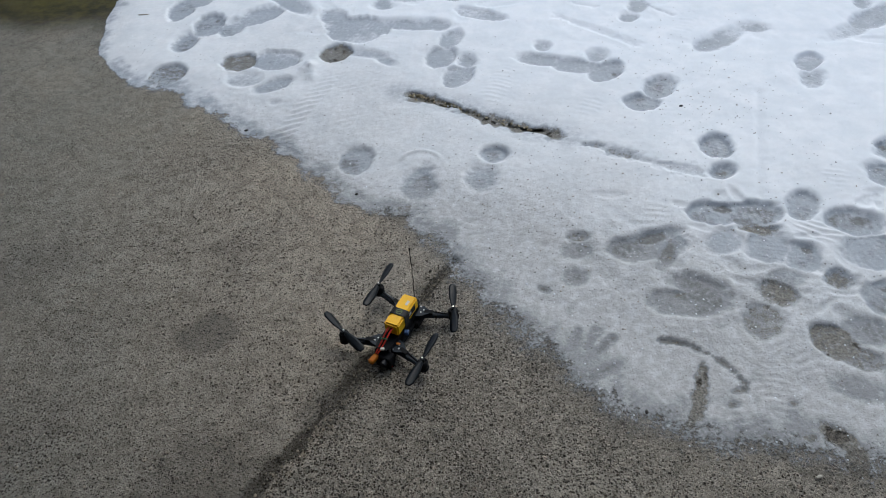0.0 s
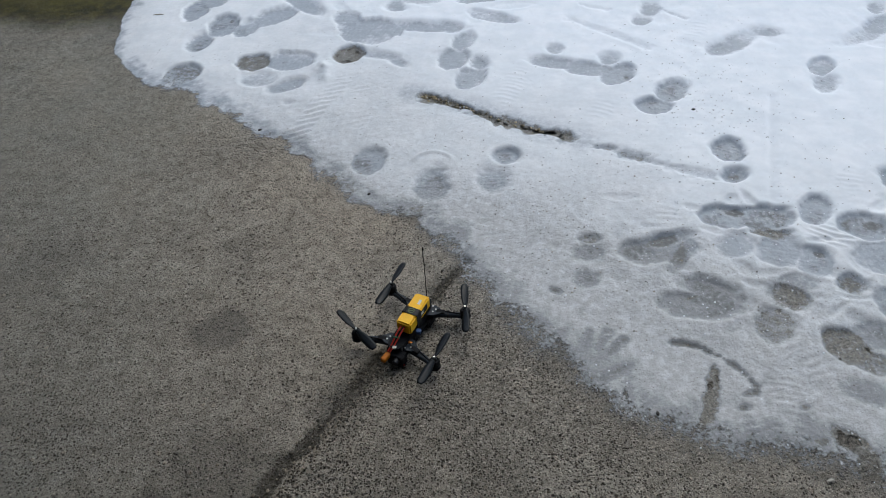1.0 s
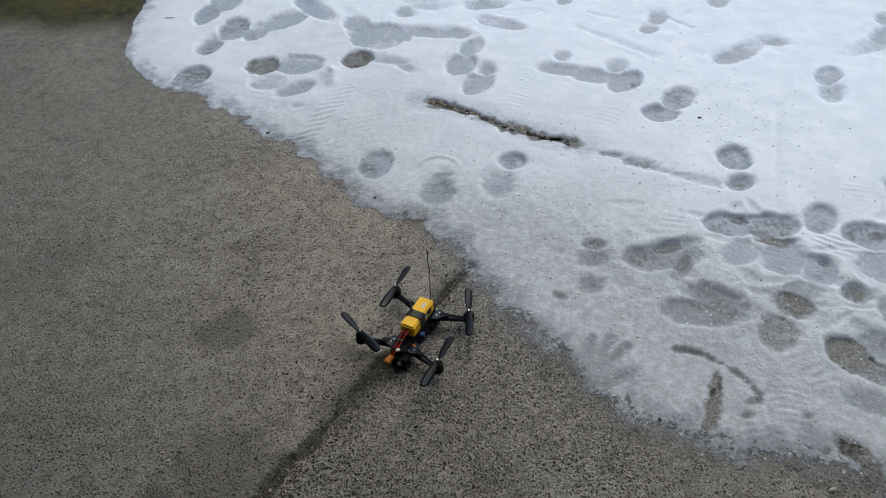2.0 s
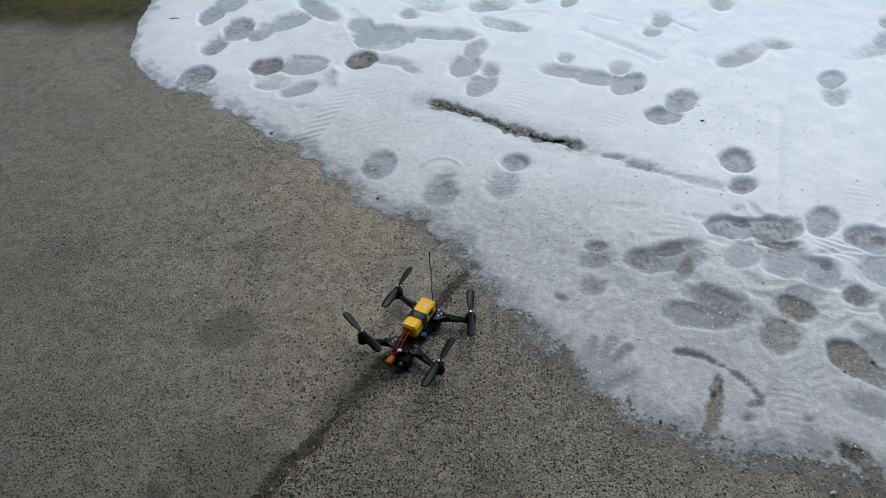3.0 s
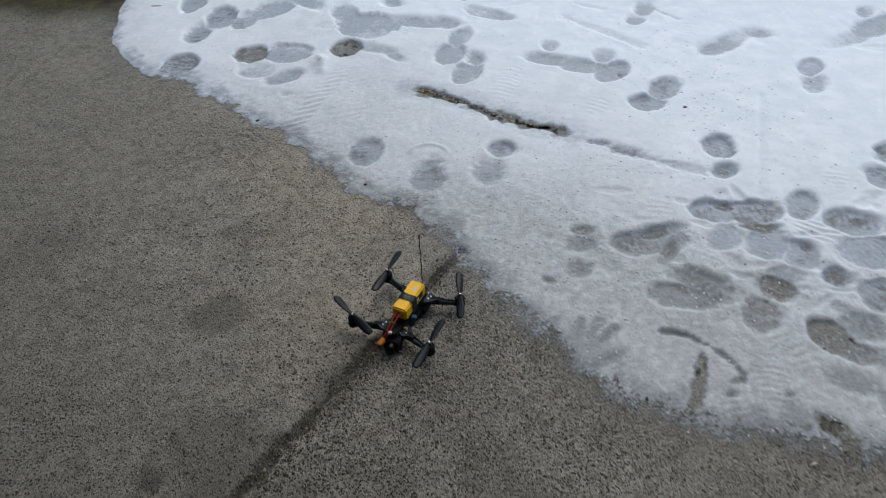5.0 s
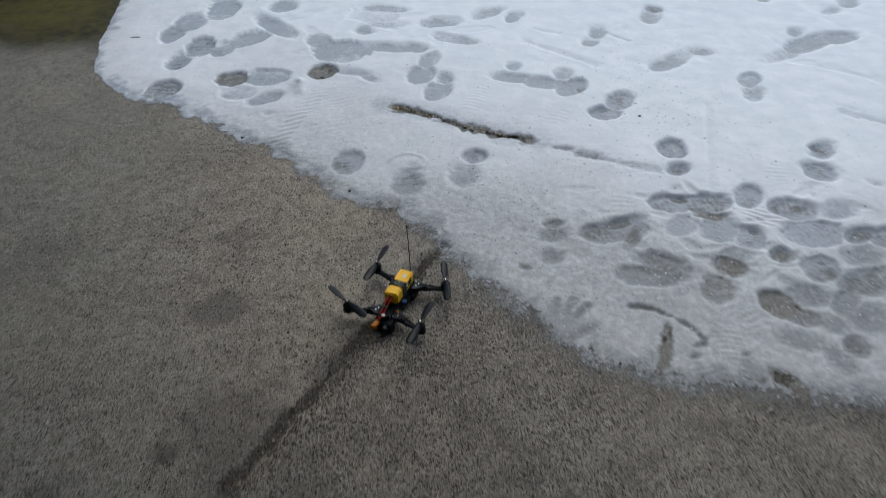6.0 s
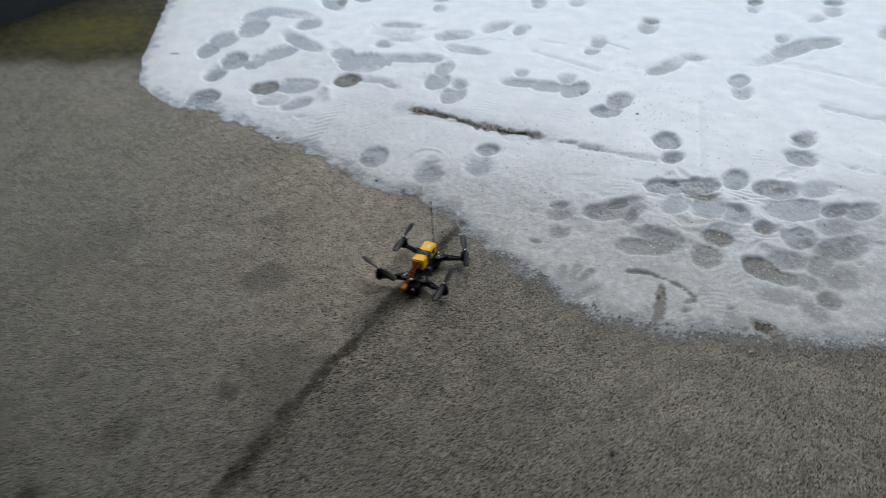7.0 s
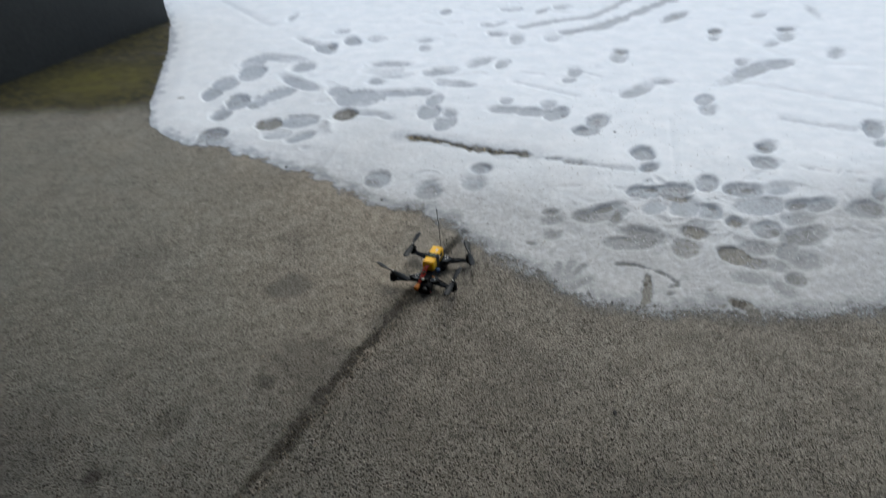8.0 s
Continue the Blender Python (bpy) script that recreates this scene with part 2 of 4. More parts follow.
def rod(r1, r2, depth, at=(0, 0, 0), tilt=(0, 0, 0), sides=20, bm=None):
    bm = bm or bmesh.new()
    bmesh.ops.create_cone(bm, cap_ends=True, segments=sides, radius1=r1, radius2=r2, depth=depth, matrix=pose(*at, *tilt))
    return bm


def tube(points, radius, sides=8, bm=None):
    """A round cord through the points, smoothed."""
    bm = bm or bmesh.new()
    pts = [Vector(p) for p in points]
    fine = []
    for i in range(len(pts) - 1):
        a, b, c, d = pts[max(i - 1, 0)], pts[i], pts[i + 1], pts[min(i + 2, len(pts) - 1)]
        for k in range(6):
            s = k / 6
            fine.append(0.5 * ((2 * b) + (c - a) * s + (2 * a - 5 * b + 4 * c - d) * s * s + (3 * b - a - 3 * c + d) * s ** 3))
    fine.append(pts[-1])
    rings = []
    for i, p in enumerate(fine):
        way = (fine[min(i + 1, len(fine) - 1)] - fine[max(i - 1, 0)]).normalized()
        q = way.to_track_quat("Z", "Y")
        rings.append([bm.verts.new(p + q @ Vector((math.cos(k * math.tau / sides) * radius, math.sin(k * math.tau / sides) * radius, 0))) for k in range(sides)])
    for a, b in zip(rings, rings[1:]):
        for k in range(sides):
            bm.faces.new((a[k], a[(k + 1) % sides], b[(k + 1) % sides], b[k]))
    bm.faces.new(rings[0][::-1]), bm.faces.new(rings[-1])
    return bm


def slab_outline(outline, z0, z1, bm=None):
    """A plate with the given outline, from z0 to z1."""
    bm = bm or bmesh.new()
    low = [bm.verts.new((x, y, z0)) for x, y in outline]
    top = [bm.verts.new((x, y, z1)) for x, y in outline]
    bm.faces.new(low[::-1]), bm.faces.new(top)
    n = len(low)
    for i in range(n):
        bm.faces.new((low[i], low[(i + 1) % n], top[(i + 1) % n], top[i]))
    bmesh.ops.recalc_face_normals(bm, faces=bm.faces)
    return bm


# ---- fields over the ground ----
def lattice(ix, iy, seed):
    h = (ix.astype(np.int64) * 374761393 + iy.astype(np.int64) * 668265263 + seed * 1442695041) & 0x7FFFFFFF
    h = ((h ^ (h >> 13)) * 1274126177) & 0x7FFFFFFF
    return ((h ^ (h >> 16)) & 0xFFFF) / 65535.0


def grain(x, y, size, seed=0):
    """Smooth random field in -1..1 with features of the given size in metres."""
    x, y = x / size, y / size
    ix, iy = np.floor(x), np.floor(y)
    fx, fy = x - ix, y - iy
    fx, fy = fx * fx * (3 - 2 * fx), fy * fy * (3 - 2 * fy)
    a, b = lattice(ix, iy, seed), lattice(ix + 1, iy, seed)
    c, d = lattice(ix, iy + 1, seed), lattice(ix + 1, iy + 1, seed)
    return ((a * (1 - fx) + b * fx) * (1 - fy) + (c * (1 - fx) + d * fx) * fy) * 2 - 1


def rough(x, y, size, seed=0, octaves=3):
    return sum(grain(x, y, size / 2 ** k, seed + k) / 2 ** k for k in range(octaves)) / 1.6


def step(lo, hi, v):
    s = np.clip((v - lo) / (hi - lo), 0, 1)
    return s * s * (3 - 2 * s)


def near_line(x, y, points):
    """Distance to a line through the points, and how far along it (0 to 1)."""
    best, along = np.full(x.shape, 1e9), np.zeros(x.shape)
    n = len(points) - 1
    for i, ((ax, ay), (bx, by)) in enumerate(zip(points, points[1:])):
        vx, vy = bx - ax, by - ay
        s = np.clip(((x - ax) * vx + (y - ay) * vy) / (vx * vx + vy * vy), 0, 1)
        d = np.hypot(x - ax - s * vx, y - ay - s * vy)
        along = np.where(d < best, (i + s) / n, along)
        best = np.minimum(best, d)
    return best, along


def spaced(lo, hi, fine, centre_lo, centre_hi, growth=1.06, most=1e9):
    """Coordinates, evenly fine between the two centres and ever wider outside."""
    mid = list(np.arange(centre_lo, centre_hi, fine))
    up, s = [], fine
    while (up or mid)[-1] < hi:
        s = min(s * growth, most)
        up.append((up or mid)[-1] + s)
    down, s = [], fine
    while (down or mid[:1])[-1] > lo:
        s = min(s * growth, most)
        down.append((down or mid[:1])[-1] - s)
    return np.array(down[::-1] + mid + up)


def sheet(name, x, y, z, material, keep=None, **fields):
    """A grid mesh from coordinate arrays of shape (rows, columns)."""
    rows, cols = x.shape
    index = np.arange(rows * cols).reshape(rows, cols)
    quads = np.stack([index[:-1, :-1], index[:-1, 1:], index[1:, 1:], index[1:, :-1]], -1).reshape(-1, 4)
    co = np.stack([x, y, z], -1).reshape(-1, 3)
    if keep is not None:
        flat = keep.ravel()
        quads = quads[flat[quads].any(1)]
        used = np.zeros(len(co), bool)
        used[quads.ravel()] = True
        renumber = np.cumsum(used) - 1
        quads, co = renumber[quads], co[used]
    else:
        used = np.ones(len(co), bool)
    me = bpy.data.meshes.new(name)
    me.vertices.add(len(co)), me.loops.add(quads.size), me.polygons.add(len(quads))
    me.vertices.foreach_set("co", co.ravel())
    me.loops.foreach_set("vertex_index", quads.ravel().astype(np.int32))
    me.polygons.foreach_set("loop_start", np.arange(0, quads.size, 4, dtype=np.int32))
    me.polygons.foreach_set("use_smooth", np.ones(len(quads), bool))
    for key, values in fields.items():
        a = me.attributes.new(key, "FLOAT", "POINT")
        a.data.foreach_set("value", values.ravel()[used].astype(np.float32))
    me.update()
    me.validate()
    me.materials.append(material)
    return new(name, me)


# ---- where the snow ends ----
EDGE = [(-2.16, 5.25), (-1.92, 4.29), (-1.82, 3.73), (-1.72, 3.15), (-1.64, 2.86), (-1.60, 2.73), (-1.49, 2.59), (-1.35, 2.47),
        (-1.13, 2.38), (-1.01, 2.28), (-0.90, 2.19), (-0.77, 2.07), (-0.65, 1.98), (-0.55, 1.89), (-0.45, 1.79), (-0.38, 1.71),
        (-0.28, 1.62), (-0.17, 1.54), (-0.07, 1.47), (-0.02, 1.41), (0.02, 1.32), (0.07, 1.23), (0.13, 1.13), (0.20, 1.05),
        (0.29, 0.95), (0.31, 0.89), (0.37, 0.84), (0.41, 0.80), (0.48, 0.77), (0.55, 0.74), (0.68, 0.71), (0.79, 0.69),
        (0.84, 0.67), (0.90, 0.65), (1.07, 0.65), (1.30, 0.63)]
OUTER = [(-3.2, 8.0)] + EDGE + [(2.4, 0.55), (60.0, -6.0)]


def into_snow(x, y):
    """How far a place lies inside the snow's edge, in metres (negative: outside)."""
    far, _ = near_line(x, y, OUTER)
    inside = np.zeros(x.shape, bool)
    ring = OUTER + [(60.0, 200.0), (-60.0, 200.0), (-60.0, 60.0)]
    for (ax, ay), (bx, by) in zip(ring, ring[1:] + ring[:1]):
        if ay != by:
            inside ^= ((ay > y) != (by > y)) & (x < (bx - ax) * (y - ay) / (by - ay) + ax)
    return np.where(inside, far, -far)


# ---- the ground: concrete slabs with two joints at right angles ----
JOINT = (0.018, 1.314)      # where the long joint runs under the snow
TURN = radians(60.0)        # its direction
CROSS = 0.775               # how far beyond it the cross joint lies
UX, UY = math.cos(TURN), math.sin(TURN)


def along_joint(x, y):
    dx, dy = x - JOINT[0], y - JOINT[1]
    return dx * UX + dy * UY, -dx * UY + dy * UX


su = spaced(-150, 250, 0.010, -1.9, 1.6, 1.07)
sv = np.concatenate([spaced(-200, -0.065, 0.012, -0.55, -0.06, 1.07), np.arange(-0.06, 0.06, 0.0025), spaced(0.06, 200, 0.012, 0.062, 0.5, 1.07)[::1]])
sv = np.unique(np.round(sv, 5))
gu, gv = np.meshgrid(su, sv)
gx, gy = JOINT[0] + gu * UX - gv * UY, JOINT[1] + gu * UY + gv * UX
wander = 0.007 * grain(gu, gu * 0, 0.16, 5) + 0.003 * grain(gu, gu * 0, 0.04, 6)
off = np.abs(gv - wander)
width = 0.0095 + 0.005 * grain(gu, gv, 0.10, 8) + 0.005 * grain(gu, gv, 0.03, 9)
width = width * (1 + 0.85 * step(0.15, 0.9, -gu))
groove = (1 - step(width * 0.4, width * 1.5, off))
off2 = np.abs(gu - CROSS - 0.01 * grain(gv, gv * 0, 0.2, 12))
groove2 = (1 - step(0.006, 0.02, off2)) * (1 - step(1.0, 1.3, np.abs(gv)))
spall = step(0.1, 0.6, rough(gu, gv, 0.11, 20)) * (1 - step(0.015, 0.05, off)) * (gu < -0.03)
gz = -0.007 * groove * (1 + 0.35 * grain(gx, gy, 0.015, 3)) - 0.002 * groove2 - 0.004 * spall
gz = gz + 0.004 * rough(gx, gy, 1.4, 30) * (np.hypot(gx, gy) < 8)
gz = gz - 0.004 * (gv > wander) * (1 - step(0.0, 0.4, gv)) * 0.5
dirt_shade = np.clip(1.1 * (1 - step(width * 0.4, width * 1.9, off)) * (0.78 + 0.5 * grain(gu, gv, 0.05, 15)) + 0.45 * spall, 0, 1)
coarse = np.where(gv < wander, 1.0, 0.72) * (1 - 0.25 * step(0.3, 1.6, -gx)) * (0.85 + 0.3 * rough(gx, gy, 0.6, 16))
dirt_shade = np.maximum(dirt_shade, 0.35 * groove2)
algae_shade = step(0.15, 1.25, -gx + 0.40 * rough(gx, gy, 0.9, 41) - 0.15 * (gy - 1.0))
# second term darkens towards the house, standing in for the falling light
algae_shade = np.clip(0.9 * algae_shade + 0.45 * (1 - step(0.0, 0.9, gy + 0.3 * rough(gx, gy, 0.5, 43))), 0, 1)
moss_line = gy - (3.04 + 0.12 * (-1.7 - gx)) - 0.10 * rough(gx, gy, 0.35, 50)
moss = 0.6 * (1 - step(0.01, 0.05, off2)) * (1 - step(1.0, 1.3, np.abs(gv))) + step(-0.14, 0.14, moss_line) * step(0.0, 0.2, -1.45 - gx)


def blot(cx, cy, r, seed, soft=0.5):
    d = np.hypot(gx - cx, (gy - cy)) / r + 0.35 * rough(gx, gy, r, seed)
    return 1 - step(1 - soft, 1 + soft * 0.4, d)


damp_shade = 0.9 * blot(-0.62, 1.06, 0.085, 61, 0.3) + 0.8 * blot(-1.03, 0.28, 0.022, 62) + 0.7 * blot(-0.63, 0.575, 0.028, 63)
# last blot: damp patch before the drone, with some of its contact shadow painted in
damp_shade = damp_shade + 0.9 * blot(0.345, 0.33, 0.014, 64) + 0.4 * blot(-0.52, 0.66, 0.12, 65) + 0.5 * blot(-0.28, 0.80, 0.07, 66)
damp_shade = damp_shade + 0.35 * (1 - step(0.01, 0.075 + 0.03 * grain(gu, gv, 0.2, 68), gv - wander)) * (gv > wander) * step(-1.4, -0.9, gu)
damp_shade = np.clip(damp_shade + 0.45 * step(0.2, 0.75, rough(gx, gy, 0.42, 67)) + 0.35 * step(0.35, 0.8, rough(gx, gy, 0.14, 69)), 0, 1)
melt = into_snow(gx, gy) + 0.05 * rough(gx, gy, 0.12, 71)
damp_shade = np.clip(np.maximum(damp_shade, 0.65 * step(-0.07, 0.02, melt) * step(-0.5, 0.3, gx) + 0.9 * step(0.0, 0.05, melt)), 0, 1)
# first blot: mud and painted contact shadow at the drone's front; second: darker patch
dirt_shade = np.clip(dirt_shade + 0.30 * blot(-0.21, 0.87, 0.12, 72, 0.6) * (gv > wander) + 0.2 * blot(-0.46, 0.60, 0.16, 74, 0.6) * (gv > wander), 0, 1)
dirt_shade = np.clip(dirt_shade + 0.85 * blot(-1.03, 0.28, 0.032, 78) + 0.5 * blot(-0.63, 0.577, 0.035, 79) + 0.45 * blot(-0.88, 0.44, 0.06, 81), 0, 1)
strip = (1 - step(0.02, 0.06 + 0.02 * grain(gu, gv, 0.12, 17), wander - gv)) * (gv < wander) * step(0.2, 0.45, -gu) * (1 - groove)
# painted brightening of the bare slab near the snow, plus a pale strip by the joint
lit_pale = (1 - step(0.05, 0.95, -melt)) * step(-0.15, 0.5, -gx + 0.3 * rough(gx, gy, 0.5, 75)) * (melt < 0.02) * (0.75 + 0.4 * rough(gx, gy, 0.25, 76))
ground = sheet("ground", gx, gy, gz, CONCRETE, algae_shade=algae_shade, coarse=coarse, damp_shade=damp_shade, moss=moss, dirt_shade=dirt_shade, lit_pale=np.clip(np.maximum(lit_pale, 0.45 * strip), 0, 1), bloom=blot(-2.25, 3.62, 0.42, 77, 0.7))
tagged(ground, "weathered exposed-aggregate concrete slabs with a dirty joint", "ground", kind="structure")

# ---- snow: a thin trodden layer that ends in a ragged edge ----
sx, sy = np.meshgrid(spaced(-70, 70, 0.0062, -2.15, 1.75, 1.035), np.concatenate([np.arange(0.42, 1.8, 0.0055), spaced(1.8, 150, 0.0066, 1.8, 2.2, 1.0065, 3.0)[1:]]))
reach = into_snow(sx, sy) + (0.020 - 0.012 * step(-1.2, -1.6, sx)) * rough(sx, sy, 0.11, 70) + (0.004 + 0.007 * step(-1.4, -0.6, sx)) * grain(sx, sy, 0.022, 73)
firm = step(-0.2, 0.5, sy - 2.2)
slushy = step(-0.45, 0.1, sx) * (1 - step(1.2, 1.9, sy))
depth = 0.003 * step(0.0, 0.03, reach) + (0.017 - 0.004 * slushy) * step(0.0, 0.30 + 0.3 * slushy - 0.12 * firm, reach) + 0.003 * step(0.3, 0.9, reach)
depth = depth + step(0.02, 0.3, reach) * (0.004 * rough(sx, sy, 0.30, 80) + (0.0012 + 0.0016 * slushy) * rough(sx, sy, 0.07, 83) + 0.0035 * slushy * rough(sx, sy, 0.19, 82) + 0.0022 * slushy * (np.abs(rough(sx * 0.8 + sy * 0.6, sy * 0.35 - sx * 0.45, 0.05, 84)) - 0.3) + 0.0003 * grain(sx, sy, 0.012, 86))
ju, jv = along_joint(sx, sy)
depth = depth + 0.008 * (1 - step(0.008, 0.03, np.abs(jv + 0.012))) * step(0.0, 0.04, ju) * (1 - step(0.10, 0.22, ju))
# a kicked-up lump and a thin crescent ridge beside a print
depth = depth + 0.022 * np.exp(-(((sx + 0.585) / 0.035) ** 2 + ((sy - 2.50) / 0.055) ** 2)) * (1 + 0.6 * rough(sx, sy, 0.03, 105))
depth = depth + 0.010 * np.exp(-(((sx + 0.56) / 0.022) ** 2 + ((sy - 2.42) / 0.03) ** 2))
crescent = np.hypot(sx + 0.085, sy - 1.795)
depth = depth + 0.006 * np.exp(-((crescent - 0.07) / 0.006) ** 2) * step(1.80, 1.84, sy)
depth = np.where(reach > 0, depth, 0.0)
sunk = np.zeros(sx.shape)
greyed = np.zeros(sx.shape)
soiled = np.zeros(sx.shape)
ripple = np.zeros(sx.shape)
raised = np.zeros(sx.shape)


def stretch(x0, x1, y0, y1):
    cols = np.nonzero((sx[0] > x0) & (sx[0] < x1))[0]
    rows = np.nonzero((sy[:, 0] > y0) & (sy[:, 0] < y1))[0]
    return np.s_[rows[0]:rows[-1] + 1, cols[0]:cols[-1] + 1]


def dent(x, y, turn, half_length, half_width, sink, tone, soil=0.0):
    """One pressed patch of a boot print: how deep it sinks, how grey and how gritty its floor is."""
    far = 1.5 * half_length + 0.03
    w = stretch(x - far, x + far, y - far, y + far)
    px, py = sx[w] - x, sy[w] - y
    c, s = math.cos(radians(turn)), math.sin(radians(turn))
    a, b = px * c + py * s, -px * s + py * c
    seed = int(abs(x * 91 + y * 57)) % 997
    q = np.sqrt((a / half_length) ** 2 + (b / half_width) ** 2)
    q = q + (0.14 + 0.12 * ((seed * 53) % 100) / 100) * rough(sx[w], sy[w], 0.075, seed) + 0.07 * grain(sx[w], sy[w], 0.014, seed + 5)
    # firm snow breaks off steeply, slush slumps
    edge = min(0.5, (0.008 + 0.015 * ((seed * 37) % 100) / 100) / half_width)
    m = 1 - step(1.0 - edge, 1.0 + edge, q)
    lean = 2.4 * seed
    fade = 1 - 0.42 * step(-0.2, 1.0, (px * math.cos(lean) + py * math.sin(lean)) / half_length)
    lugs = np.sin(a * 270 + 60 * b * math.cos(lean) + 2.5 * grain(sx[w], sy[w], 0.03, seed + 17))
    floor = (1.12 + 0.34 * rough(sx[w], sy[w], 0.07, seed + 9) + 0.24 * rough(sx[w], sy[w], 0.018, seed + 13) + (0.08 * lugs if half_length > 0.05 else 0.0)) * fade
    sunk[w] = np.maximum(sunk[w], m * sink)
    greyed[w] = np.maximum(greyed[w], (1 - step(1.0 - 1.6 * edge, 1.0 + 1.1 * edge, q)) * tone * floor)
    soiled[w] = np.maximum(soiled[w], m * soil)
    if half_length > 0.05:
        raised[w] = np.maximum(raised[w], np.exp(-((q - 1.0 - 1.6 * edge) / (0.8 * edge + 0.05)) ** 2) * sink * (0.5 + 0.5 * grain(sx[w], sy[w], 0.06, seed + 11)))
    ripple[w] += m * np.sin(a * 330 + 45 * b + 3 * grain(sx[w], sy[w], 0.03, seed + 3)) * 0.0004


def furrow(points, half_width, sink, tone, soil=0.0, ragged=0.3, soft=0.5):
    d, along = near_line(sx, sy, points)
    q = d / (half_width * np.maximum(0.12, 1 + ragged * (rough(sx, sy, half_width * 3, 91) + 0.5 * grain(sx, sy, half_width * 0.7, 92))))
    m = 1 - step(1 - soft, 1 + soft, q)
    sunk[:] = np.maximum(sunk, m * sink)
    greyed[:] = np.maximum(greyed, m * tone)
    soiled[:] = np.maximum(soiled, m * soil)
    raised[:] = np.maximum(raised, 0.4 * np.exp(-((q - 1.5) / 0.3) ** 2) * sink)


# boot prints beyond the open joint
dent(-1.35, 3.17, 98, 0.132, 0.066, 0.9, 0.6)
dent(-1.22, 2.80, 96, 0.102, 0.057, 1, 0.75, 0.3)
dent(-1.15, 2.98, 96, 0.133, 0.069, 0.95, 0.62)
dent(-1.13, 3.06, 95, 0.039, 0.022, 1, 0.9, 0.2)
dent(-1.03, 2.95, 85, 0.104, 0.063, 0.9, 0.55)
dent(-0.92, 3.07, 46, 0.147, 0.089, 0.8, 0.5)
dent(-0.81, 3.23, 128, 0.220, 0.061, 0.8, 0.5)
dent(-1.20, 2.50, 54, 0.084, 0.077, 0.9, 0.6, 0.5)
dent(-0.90, 2.59, 106, 0.085, 0.075, 0.9, 0.75, 0.7)
dent(-0.75, 2.60, 168, 0.113, 0.093, 0.7, 0.5)
dent(-0.85, 2.43, 150, 0.081, 0.063, 0.5, 0.32)
dent(-0.72, 2.37, 37, 0.084, 0.048, 0.8, 0.6, 0.3)
dent(-0.68, 2.23, 158, 0.024, 0.018, 0.3, 0.3)
dent(-0.42, 2.88, 157, 0.155, 0.134, 0.7, 0.5)
dent(-0.55, 3.02, 107, 0.097, 0.067, 0.6, 0.42)
dent(-0.19, 2.91, 172, 0.196, 0.058, 0.7, 0.48)
dent(-0.06, 2.90, 124, 0.075, 0.052, 0.7, 0.5)
dent(-0.49, 2.65, 71, 0.086, 0.070, 1, 1, 0.9)
dent(-0.37, 2.63, 161, 0.123, 0.037, 0.5, 0.4)
dent(-0.27, 2.56, 130, 0.072, 0.030, 0.6, 0.5)
dent(-0.33, 3.18, 96, 0.075, 0.048, 0.5, 0.42)
dent(-0.20, 3.23, 179, 0.120, 0.051, 0.3, 0.28)
dent(0.09, 3.26, 13, 0.117, 0.074, 0.6, 0.42)
dent(0.14, 3.01, 152, 0.126, 0.056, 0.5, 0.36)
dent(0.01, 2.75, 76, 0.092, 0.047, 0.7, 0.48)
dent(-0.03, 2.58, 75, 0.096, 0.063, 0.75, 0.52)
dent(0.08, 2.53, 90, 0.058, 0.040, 0.85, 0.62)
dent(0.05, 2.41, 70, 0.096, 0.060, 0.8, 0.55)
dent(0.41, 2.65, 82, 0.050, 0.040, 0.7, 0.5)
dent(0.40, 2.52, 161, 0.116, 0.052, 0.7, 0.5)
dent(0.53, 2.46, 161, 0.113, 0.060, 0.7, 0.5)
dent(0.63, 2.55, 65, 0.054, 0.044, 0.8, 0.55)
dent(0.64, 2.41, 56, 0.100, 0.061, 0.8, 0.58)
dent(0.68, 2.40, 62, 0.039, 0.024, 1, 0.8, 0.3)
dent(0.83, 2.27, 54, 0.093, 0.056, 0.85, 0.6)
dent(0.74, 2.16, 33, 0.067, 0.056, 0.9, 0.66)
dent(0.90, 3.06, 76, 0.097, 0.048, 0.7, 0.56)
dent(0.84, 2.94, 58, 0.062, 0.041, 0.7, 0.5)
dent(1.35, 2.79, 170, 0.067, 0.048, 0.6, 0.5)
dent(1.20, 2.69, 40, 0.167, 0.052, 0.7, 0.48)
dent(1.12, 2.63, 39, 0.076, 0.050, 0.8, 0.55)
dent(1.47, 2.45, 48, 0.076, 0.048, 0.75, 0.44)
dent(1.43, 2.31, 63, 0.083, 0.044, 0.75, 0.46)
dent(1.24, 3.28, 63, 0.070, 0.044, 0.6, 0.46)
dent(-0.31, 1.83, 87, 0.080, 0.063, 0.9, 0.62)
dent(-0.08, 1.68, 79, 0.094, 0.060, 0.9, 0.66)
dent(-0.14, 1.55, 51, 0.055, 0.037, 0.8, 0.6, 0.5)
dent(0.17, 1.84, 90, 0.049, 0.046, 0.95, 0.72)
dent(0.12, 1.71, 82, 0.073, 0.050, 0.9, 0.66)
dent(-0.37, 1.70, 129, 0.060, 0.033, 0.4, 0.4, 0.5)
dent(0.93, 1.86, 70, 0.081, 0.052, 1, 0.8)
dent(0.91, 1.71, 35, 0.049, 0.033, 1, 0.75, 0.3)
# crowded boot prints
dent(0.82, 1.50, 171, 0.075, 0.060, 0.9, 0.7)
dent(0.85, 1.53, 161, 0.043, 0.026, 1, 1.05)
dent(0.94, 1.50, 6, 0.097, 0.061, 0.85, 0.72)
dent(0.93, 1.43, 172, 0.060, 0.031, 1, 1.05, 0.7)
dent(1.10, 1.53, 54, 0.074, 0.047, 0.85, 0.65)
